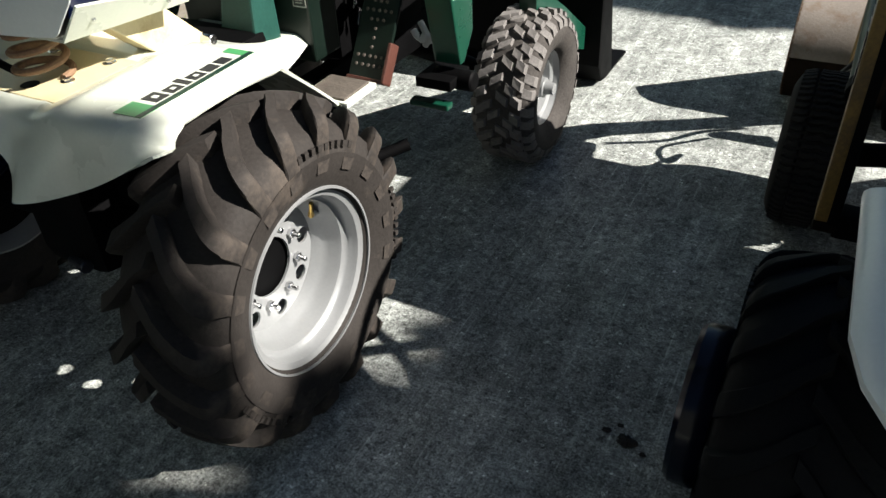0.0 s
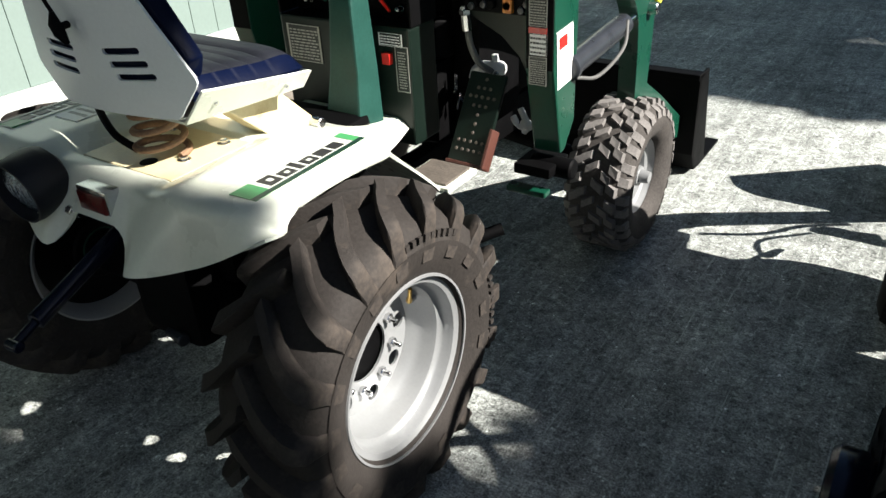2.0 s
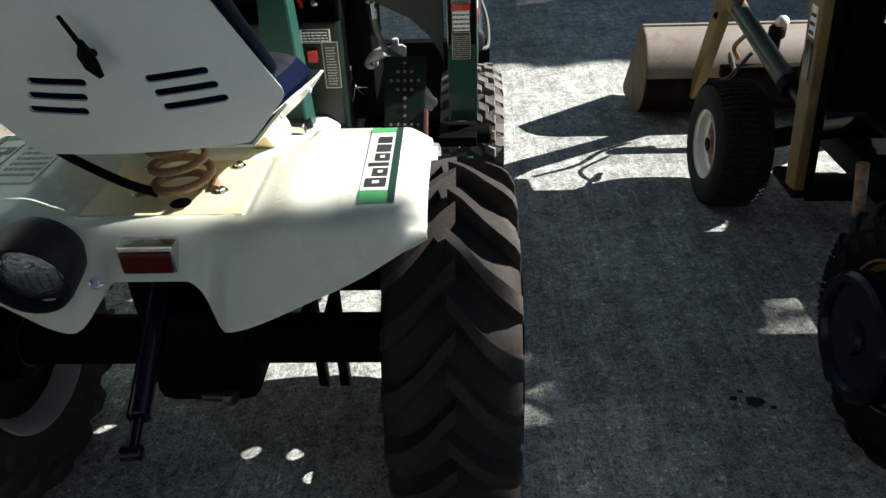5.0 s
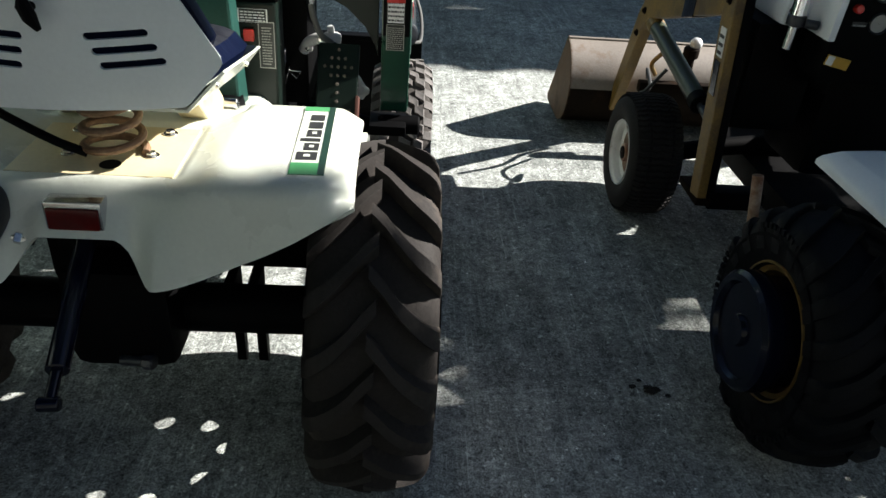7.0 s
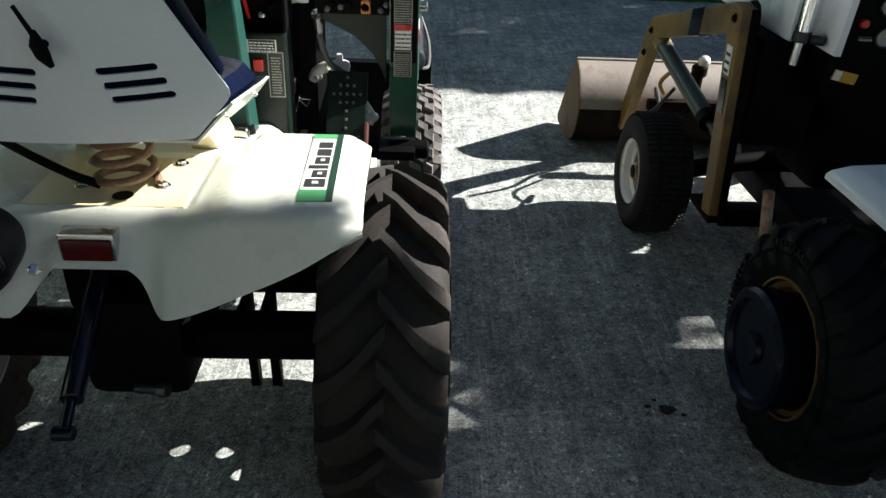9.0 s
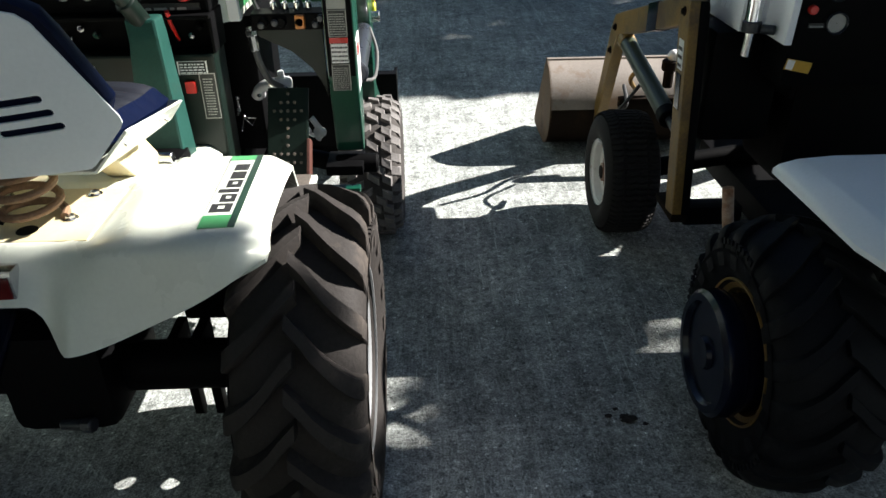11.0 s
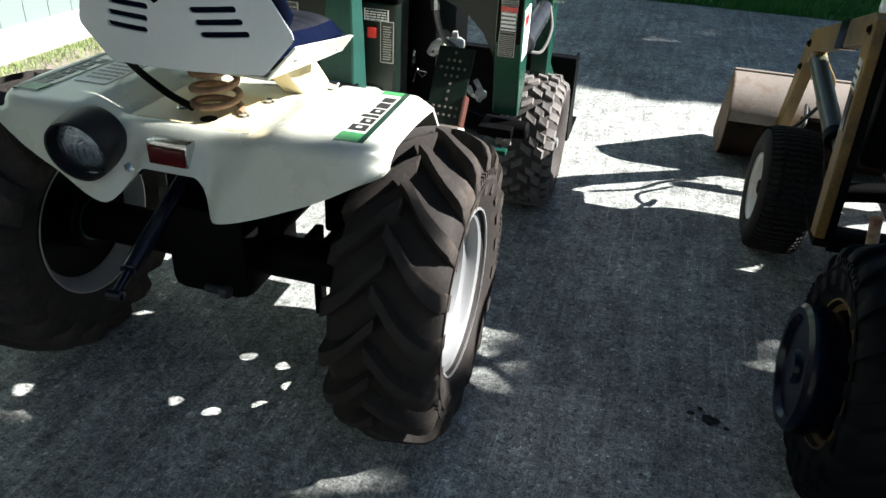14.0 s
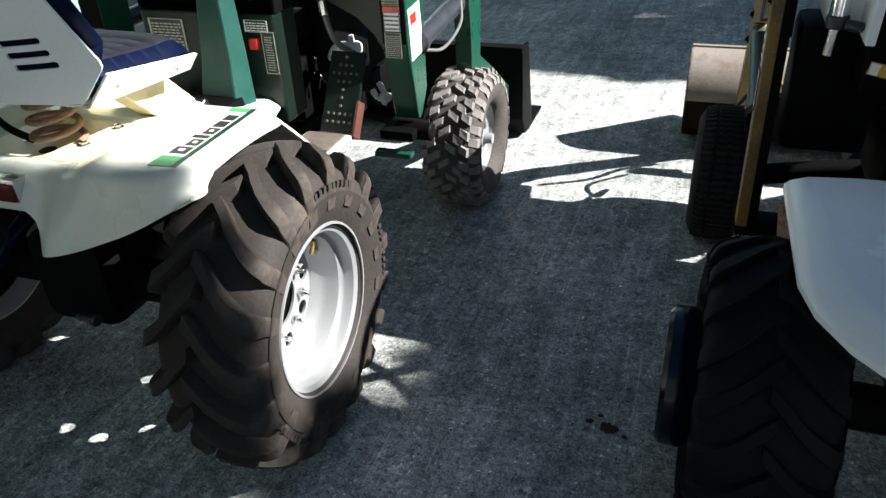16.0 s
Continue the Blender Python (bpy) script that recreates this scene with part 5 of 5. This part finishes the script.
rod(bm, (0.020, -0.328, 0.441), (0.0245, -0.372, 0.4245), 0.008, 14)
rod(bm, (0.010, -0.376, 0.4225), (0.038, -0.374, 0.4225), 0.010, 14, 0.002)
part("ram_rod", bm, M_NAVY, hc, "", True)
bm = bmesh.new()
rod(bm, (CX - 0.005, -0.10, 0.262), (CX + 0.045, -0.11, 0.268), 0.010, 10)
rod(bm, (CX + 0.035, -0.108, 0.267), (CX + 0.055, -0.112, 0.269), 0.014, 8)
part("hydraulic_coupler", bm, M_RAM, t1, "", True)
bm = bmesh.new()
tube(bm, curve_pts([(CX + 0.17, 0.30, 0.34), (CX + 0.20, 0.45, 0.26), (CX + 0.27, 0.52, 0.22), (CX + 0.35, 0.60, 0.24)]), 0.016, 10)
part("brake_pipe", bm, M_BLACK, t1, "", True)

for xa, xb in ((0.150, 0.168), (0.193, 0.212)):
    quick("axle_hanger", plate(bmesh.new(), [(0.03, 0.33), (0.115, 0.33), (0.118, 0.105), (0.106, 0.092), (0.092, 0.105), (0.085, 0.24), (0.03, 0.28)], 0, xa, xb, 0.002), M_BLACK, t1, "black hanger plate under the axle")

# ---- second tractor ----
t2 = thing("loader_tractor", (1.70, 0.055, 0), "white garden tractor with worn ochre front loader parked on concrete", "tractor", "parked tractors")
R2, HZ2 = 0.264, 0.252
for side in (1, -1):
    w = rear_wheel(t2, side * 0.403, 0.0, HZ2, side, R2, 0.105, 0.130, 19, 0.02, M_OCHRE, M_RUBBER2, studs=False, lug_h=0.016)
    bm = bmesh.new()
    lathe(bm, [(0.001, 0.150), (0.03, 0.151), (0.034, 0.142), (0.094, 0.142), (0.100, 0.152), (0.114, 0.152), (0.122, 0.144), (0.123, 0.112), (0.115, 0.10), (0.11, 0.045), (0.001, 0.04)], 48)
    part("wheel_weight", shift(bm, Matrix.Translation((side * 0.403, 0, HZ2)) @ Matrix.Diagonal((side, 1, 1, 1))), M_NAVY, w, "blue-black cast wheel weight", True)
    front_wheel(t2, side * 0.464, 1.0, 0.183, side, 0.19, 0.080, 0.092, M_RUSTWHITE, M_TURF, False)
half_plan = [(0.10, 0.205), (0.30, 0.205), (0.403, 0.178), (0.400, 0.02), (0.397, -0.125), (0.380, -0.195), (0.345, -0.260), (0.30, -0.310), (0.20, -0.345), (0.10, -0.355)]
part("rear_fender", pan_fender(half_plan + [(-x, y) for x, y in half_plan[::-1]], 0.553, 0.030, 0.046), M_WHITE, t2, "white rear fender deck with small chips", True)
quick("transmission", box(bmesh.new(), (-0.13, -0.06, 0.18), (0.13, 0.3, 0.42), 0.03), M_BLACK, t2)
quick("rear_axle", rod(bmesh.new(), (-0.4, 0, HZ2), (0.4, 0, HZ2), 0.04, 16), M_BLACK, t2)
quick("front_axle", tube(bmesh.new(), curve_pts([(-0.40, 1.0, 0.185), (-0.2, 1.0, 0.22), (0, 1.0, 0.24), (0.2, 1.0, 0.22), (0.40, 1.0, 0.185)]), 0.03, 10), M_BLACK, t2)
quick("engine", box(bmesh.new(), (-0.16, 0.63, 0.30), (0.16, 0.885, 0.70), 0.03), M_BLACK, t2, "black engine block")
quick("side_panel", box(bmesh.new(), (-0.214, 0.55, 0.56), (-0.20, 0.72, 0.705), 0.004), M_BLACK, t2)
quick("side_box", box(bmesh.new(), (-0.375, 0.64, 0.42), (-0.20, 0.80, 0.70), 0.02), M_BLACK, t2, "black box added to block sun on the ground beside the engine")
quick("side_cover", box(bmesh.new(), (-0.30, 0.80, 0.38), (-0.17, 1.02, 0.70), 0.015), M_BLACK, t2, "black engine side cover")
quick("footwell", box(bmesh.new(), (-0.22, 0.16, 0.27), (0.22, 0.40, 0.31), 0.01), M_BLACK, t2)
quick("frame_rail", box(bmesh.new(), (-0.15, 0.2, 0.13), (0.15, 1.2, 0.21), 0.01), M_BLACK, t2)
bm = bmesh.new()
plate(bm, [(-0.335, 0.70), (-0.33, 0.84), (-0.30, 0.91), (-0.24, 0.935), (0.24, 0.935), (0.30, 0.91), (0.33, 0.84), (0.335, 0.70)], 1, 0.615, 1.12, 0.014)
hood2 = part("hood", bm, M_WHITE, t2, "white engine hood with chipped rusty edge", True)
bm = bmesh.new()
plate(bm, [(-0.25, 0.62), (-0.25, 0.85), (-0.20, 0.90), (0.20, 0.90), (0.25, 0.85), (0.25, 0.62)], 1, 1.10, 1.24, 0.012)
part("grille_housing", bm, M_WHITE, hood2, "", True)
for x, z, w, h in ((-0.30, 0.706, 0.05, 0.012), (-0.265, 0.712, 0.03, 0.022), (-0.325, 0.735, 0.012, 0.02)):
    quick("rust_chip", plate(bmesh.new(), [(x, z), (x + w * 0.6, z - 0.003), (x + w, z + h * 0.3), (x + w * 0.7, z + h), (x + w * 0.3, z + h * 0.6)], 1, 0.6132, 0.6165, 0.0005), M_SIDERUST, hood2, "rusty chip in the paint")
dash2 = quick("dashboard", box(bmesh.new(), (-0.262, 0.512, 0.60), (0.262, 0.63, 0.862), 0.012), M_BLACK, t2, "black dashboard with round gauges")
flat_label(dash2, "warning_tag", (-0.260, 0.5105, 0.645), (0.058, 0, -0.012), (0.005, 0, 0.024), M_AMBER, ((0.03, 0.32, 0.06, 0.94),), M_STICKER, "yellow and white warning tag")
quick("dash_cowl", plate(bmesh.new(), [(-0.275, 0.70), (-0.268, 0.875), (-0.25, 0.885), (0.25, 0.885), (0.268, 0.875), (0.275, 0.70), (0.258, 0.70), (0.252, 0.868), (-0.252, 0.868), (-0.258, 0.70)], 1, 0.50, 0.64, 0.003), M_WHITE, dash2, "white cowl round the dashboard")
for x, z in ((-0.175, 0.815), (-0.165, 0.745)):
    g2 = quick("gauge_bezel", shift(lathe(bmesh.new(), [(0.021, 0.0), (0.024, 0.001), (0.025, 0.009), (0.023, 0.012), (0.020, 0.008)], 28), pose(x, 0.513, z, 0, 0, -90)), M_RAM, dash2, "dark gauge bezel")
    quick("gauge_face", shift(lathe(bmesh.new(), [(0.001, 0.005), (0.021, 0.005)], 28), pose(x, 0.513, z, 0, 0, -90)), M_GREYSTICK, g2)
quick("key_switch", rod(bmesh.new(), (-0.225, 0.514, 0.775), (-0.225, 0.498, 0.775), 0.010, 14), M_RED, dash2, "small red knob")
flat_label(dash2, "dash_print", (-0.225, 0.5115, 0.735), (0.035, 0, 0), (0, 0, 0.010), M_DKLABEL, text_rows(1, seed=41), M_GREYSTICK)
ctr, nrm = Vector((0, 0.33, 0.955)), Vector((0, -0.55, 0.83)).normalized()
u, v = axes(nrm)
bm = bmesh.new()
tube(bm, [ctr + (u * math.cos(2 * math.pi * k / 40) + v * math.sin(2 * math.pi * k / 40)) * 0.165 for k in range(41)], 0.012, 10)
for k in range(3):
    a = 2 * math.pi * k / 3 + 0.2
    tube(bm, [ctr, ctr + (u * math.cos(a) + v * math.sin(a)) * 0.16], 0.009, 8)
rod(bm, ctr + nrm * 0.02, (0, 0.52, 0.67), 0.016, 12)
part("steering_wheel", bm, M_BLACK, t2, "black steering wheel", True)
exh = quick("exhaust_pipe", rod(bmesh.new(), (-0.32, 0.58, 0.72), (-0.32, 0.58, 0.98), 0.018, 18), M_CHROME, t2, "chrome exhaust pipe")
quick("exhaust_stub", rod(bmesh.new(), (-0.323, 0.58, 0.655), (-0.32, 0.58, 0.725), 0.012, 14, 0.003), M_STEEL, exh, "worn bright pipe stub")
quick("exhaust_clamp", rod(bmesh.new(), (-0.32, 0.58, 0.712), (-0.32, 0.58, 0.738), 0.0215, 18, 0.003), M_RAM, exh, "dark pipe clamp")
quick("clamp_screw", rod(bmesh.new(), (-0.305, 0.565, 0.722), (-0.278, 0.548, 0.722), 0.011, 12, 0.003), M_RAM, exh)
for s in (1, -1):
    Y0 = 0.585
    x0, x1 = sorted((s * 0.395, s * 0.437))
    bm = bmesh.new()
    plate(bm, [(0.580, 0.245), (0.637, 0.235), (0.738, 0.72), (0.730, 0.765), (0.668, 0.765)], 0, x0, x1, 0.004)
    post2 = part("loader_post", bm, M_OCHRE, t2, "worn ochre loader upright")
    quick("rear_strip", plate(bmesh.new(), [(0.5765, 0.247), (0.582, 0.247), (0.669, 0.764), (0.6635, 0.764)], 0, x0 + 0.024, x1 + 0.002, 0.001), M_BLACK, post2, "black rear strip")
    quick("post_foot", box(bmesh.new(), (min(x0, x0 - 0.0), Y0 - 0.005, 0.222), (max(x1, x1), Y0 + 0.14, 0.243), 0.004), M_RUSTSHADE, post2)
    a, b_ = sorted((s * 0.25, s * 0.40))
    quick("cross_tube", box(bmesh.new(), (a, Y0, 0.21), (b_, Y0 + 0.06, 0.26), 0.005), M_BLACK, post2)
    bm = bmesh.new()
    xa, xb = x0 + 0.002, x1 - 0.002
    plate(bm, [(0.668, 0.763), (0.737, 0.690), (1.308, 0.527), (1.350, 0.480), (1.530, 0.12), (1.588, 0.13), (1.413, 0.52), (1.367, 0.583), (0.72, 0.771)], 0, xa, xb, 0.005)
    arm2 = part("loader_arm", bm, M_OCHRE, t2, "worn ochre bent loader arm")
    for yb_, zb_ in ((1.345, 0.545), (0.700, 0.735), (1.385, 0.46)):
        bolt(arm2, (x0 if s < 0 else x1, yb_, zb_), (s, 0, 0), 0.008, 0.008, M_RUSTSHADE)
    quick("worn_band", plate(bmesh.new(), [(0.92, 0.636), (1.005, 0.6115), (1.005, 0.690), (0.92, 0.7145)], 0, x0 + 0.0005, x1 - 0.0005, 0.001), M_NAVY, arm2)
    quick("post_cap", plate(bmesh.new(), [(0.650, 0.67), (0.733, 0.67), (0.741, 0.748), (0.728, 0.772), (0.705, 0.779), (0.680, 0.772), (0.664, 0.748)], 0, *((x1 - 0.002, x1 + 0.006) if s < 0 else (x0 - 0.006, x0 + 0.002)), 0.001), M_BLACK, post2)
    xm = (x0 + x1) / 2
    cyl2 = quick("lift_cylinder", rod(bmesh.new(), (xm, 0.765, 0.440), (xm, 1.272, 0.520), 0.026, 18, 0.003), M_OLIVE, t2, "olive lift cylinder with an ochre end")
    quick("cylinder_rod", rod(bmesh.new(), (xm, 0.68, 0.427), (xm, 0.78, 0.4425), 0.012, 12), M_RAM, cyl2)
    quick("cylinder_gland", rod(bmesh.new(), (xm, 0.758, 0.439), (xm, 0.80, 0.4455), 0.0285, 18, 0.003), M_BLACK, cyl2, "black gland")
    quick("cylinder_end", rod(bmesh.new(), (xm, 1.235, 0.5142), (xm, 1.285, 0.522), 0.028, 18, 0.005), M_OCHRE, cyl2, "worn ochre end cap")
    if s < 0:
        flat_label(post2, "post_label", (x0 - 0.0005, 0.695, 0.60), (0, -0.034, 0), (0, 0.0113, 0.07), M_STICKER, text_rows(3, seed=31), M_INK, "round-ended white label")
        flat_label(post2, "post_label", (x0 - 0.0005, 0.680, 0.505), (0, -0.034, 0), (0, 0.0137, 0.085), M_NAVY, (), M_INK, "worn blue label")
        quick("bracket", tube(bmesh.new(), curve_pts([(-0.356, 0.46, 0.378), (-0.35, 0.45, 0.32), (-0.338, 0.45, 0.25)]), 0.0135, 10), M_RUSTWHITE, t2, "rusty white bracket")
        quick("hydraulic_hose", tube(bmesh.new(), curve_pts([(-0.40, 1.12, 0.42), (-0.445, 1.15, 0.335), (-0.47, 1.21, 0.285), (-0.435, 1.26, 0.285), (-0.41, 1.21, 0.325), (-0.40, 1.30, 0.36), (-0.36, 1.40, 0.30)]), 0.006, 8), M_HOSE, t2, "looped black hydraulic hose")
        quick("yellow_hose", tube(bmesh.new(), curve_pts([(-0.38, 1.30, 0.50), (-0.33, 1.36, 0.42), (-0.34, 1.44, 0.34), (-0.30, 1.50, 0.28)]), 0.008, 8), M_OCHRE, t2)
quick("bucket_linkage", box(bmesh.new(), (-0.38, 1.40, 0.24), (0.38, 1.44, 0.28), 0.006), M_RUSTSHADE, t2)
bm = bmesh.new()
rod(bm, (-0.20, 1.46, 0.30), (-0.20, 1.46, 0.37), 0.018, 14)
rod(bm, (-0.20, 1.46, 0.36), (-0.20, 1.46, 0.40), 0.028, 16)
knob2 = part("coupling_knob", bm, M_RUSTSHADE, t2, "rusty coupling knob", True)
part("ball", shift(lathe(bmesh.new(), [(0.022 * math.sin(math.pi * k / 10) + 0.0005, 0.022 * math.cos(math.pi * k / 10)) for k in range(11)], 20), Matrix.Translation((-0.19, 1.458, 0.413))), M_ALU, knob2, "worn bright ball", True)
# bucket with a rolled back; the heel's dark colour holds the shade below
BW2 = 0.60
prof = [(1.70 - 0.160 * math.sin(radians(a)), 0.183 + 0.165 * math.cos(radians(a))) for a in range(8, 181, 6)]
shell = bmesh.new()
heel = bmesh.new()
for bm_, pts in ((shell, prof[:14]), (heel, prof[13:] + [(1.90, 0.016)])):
    for off in (0.0, 0.008):
        rows = []
        for k in range(13):
            row = []
            for y, z in pts:
                d = Vector((0, 1.70 - y, 0.183 - z)).normalized() * off if y < 1.71 else Vector((0, 0, off))
                row.append(bm_.verts.new((-BW2 + 2 * BW2 * k / 12, y + d.y, z + d.z)))
            rows.append(row)
        for a, c in zip(rows, rows[1:]):
            for q in range(len(pts) - 1):
                bm_.faces.new((a[q], a[q + 1], c[q + 1], c[q]) if off else (a[q], c[q], c[q + 1], a[q + 1]))
bucket2 = part("bucket", shell, M_BUCKET, t2, "worn rust-brown loader bucket with rolled back", True)
part("bucket_heel", heel, M_RUSTSHADE, bucket2, "lower back in dark rust that stands for its shade", True)
quick("bucket_lip", box(bmesh.new(), (-BW2, 1.672, 0.340), (BW2, 1.694, 0.352), 0.003), M_BUCKET, bucket2)
for s in (1, -1):
    a, b_ = sorted((s * (BW2 + 0.002), s * (BW2 - 0.006)))
    part("bucket_side", plate(bmesh.new(), [(1.69, 0.352)] + prof + [(1.90, 0.014), (1.92, 0.035)], 0, a, b_, 0.0015), M_SIDERUST, bucket2, "rusty bucket side plate")

# ---- small litter on the concrete ----
def dirt_clump(at, size, seed):
    """A small uneven lump of dark earth and leaf mould."""
    rnd = random.Random(seed)
    bm = bmesh.new()
    bmesh.ops.create_icosphere(bm, subdivisions=3, radius=1.0)
    for w in bm.verts:
        k = 1 + rnd.uniform(-0.32, 0.32)
        w.co = Vector((w.co.x * size * k, w.co.y * size * 0.75 * k, max(-0.12, w.co.z * k) * size * 0.35))
    lump = part("dirt_clump", bm, M_CLUMP, None)
    lump.location = (at[0], at[1], 0.003 + 0.04 * size)
    return tagged(lump, "small dark clump of dirt and leaf mould on concrete", "dirt clump", "dirt clumps on the drive")


M_CLUMP = mat("leaf_mould", (0.018, 0.015, 0.012), 0.95, vary=0.5, scale=60, fine=300, bump=0.6)
for k, (x, y, size) in enumerate(((1.056, 0.147, 0.017), (1.016, 0.157, 0.008), (1.036, 0.178, 0.006), (1.09, 0.13, 0.006))):
    dirt_clump((x, y), size, 50 + k)

# ---- trees that shade the drive ----
# openings between the boughs, by where the sun through them meets the drive
CROWN_GAPS = [(1.17, 0.455, 0.07, 0.014), (1.20, 0.410, 0.06, 0.012), (0.585, 0.20, 0.05, 0.035), (0.61, 0.10, 0.035, 0.018), (1.17, 0.835, 0.06, 0.03)]
tree("tree", (8.2, 0.9, -0.05), 2.6, [(0.74, 4.2, -1.2, 0.70), (0.72, 1.05, -0.1, 0.45, 0.0, 0.14), (0.64, 0.76, -0.05, 0.34, 0.0, 0.10)], 3.6, 5.2, 0.36, 240, 14, "leafy tree with thin foliage beside the drive", 0.06, 0.03, CROWN_GAPS)
tree("tree", (7.4, -1.6, -0.05), 2.8, [(-3.2, 4.2, -2.45, -1.2), (-0.1, 0.46, -1.2, -0.55), (-0.1, 0.46, -0.55, -0.40, 0.10, 0.15), (-3.2, -0.1, -1.2, -0.60), (-1.5, -0.24, -0.64, -0.42, 0.0, 0.14), (-1.1, -0.26, -0.46, -0.345, 0.0, 0.09), (-0.24, -0.1, -0.60, -0.44, 0.04, 0.16), (0.52, 0.78, -1.2, 0.05, 0.02, 0.15)], 3.6, 5.0, 0.36, 190, 11, "broad leafy tree shading the drive", 0.09, 0.13, CROWN_GAPS)
tree("tree", (7.6, 7.4, -0.05), 3.0, [(-3.2, 5.0, 2.78, 12.0), (-3.2, 5.0, 2.35, 2.6, 0.42, 0.25), (-3.2, 5.0, 2.5, 3.3, 0.0, 0.3)], 3.8, 5.2, 0.5, 400, 12, "broad leafy tree beyond the drive", 0.12, 0.0)
# unseen crown, added only to dim the sky around the first tractor
tree("tree", (-3.6, -2.2, -0.05), 3.2, [(-7.3, -3.1, -2.9, -0.2)], 2.6, 3.5, 0.36, 330, 13, "unseen leafy tree added to cut sky light over the drive", 0.11, 0.0)
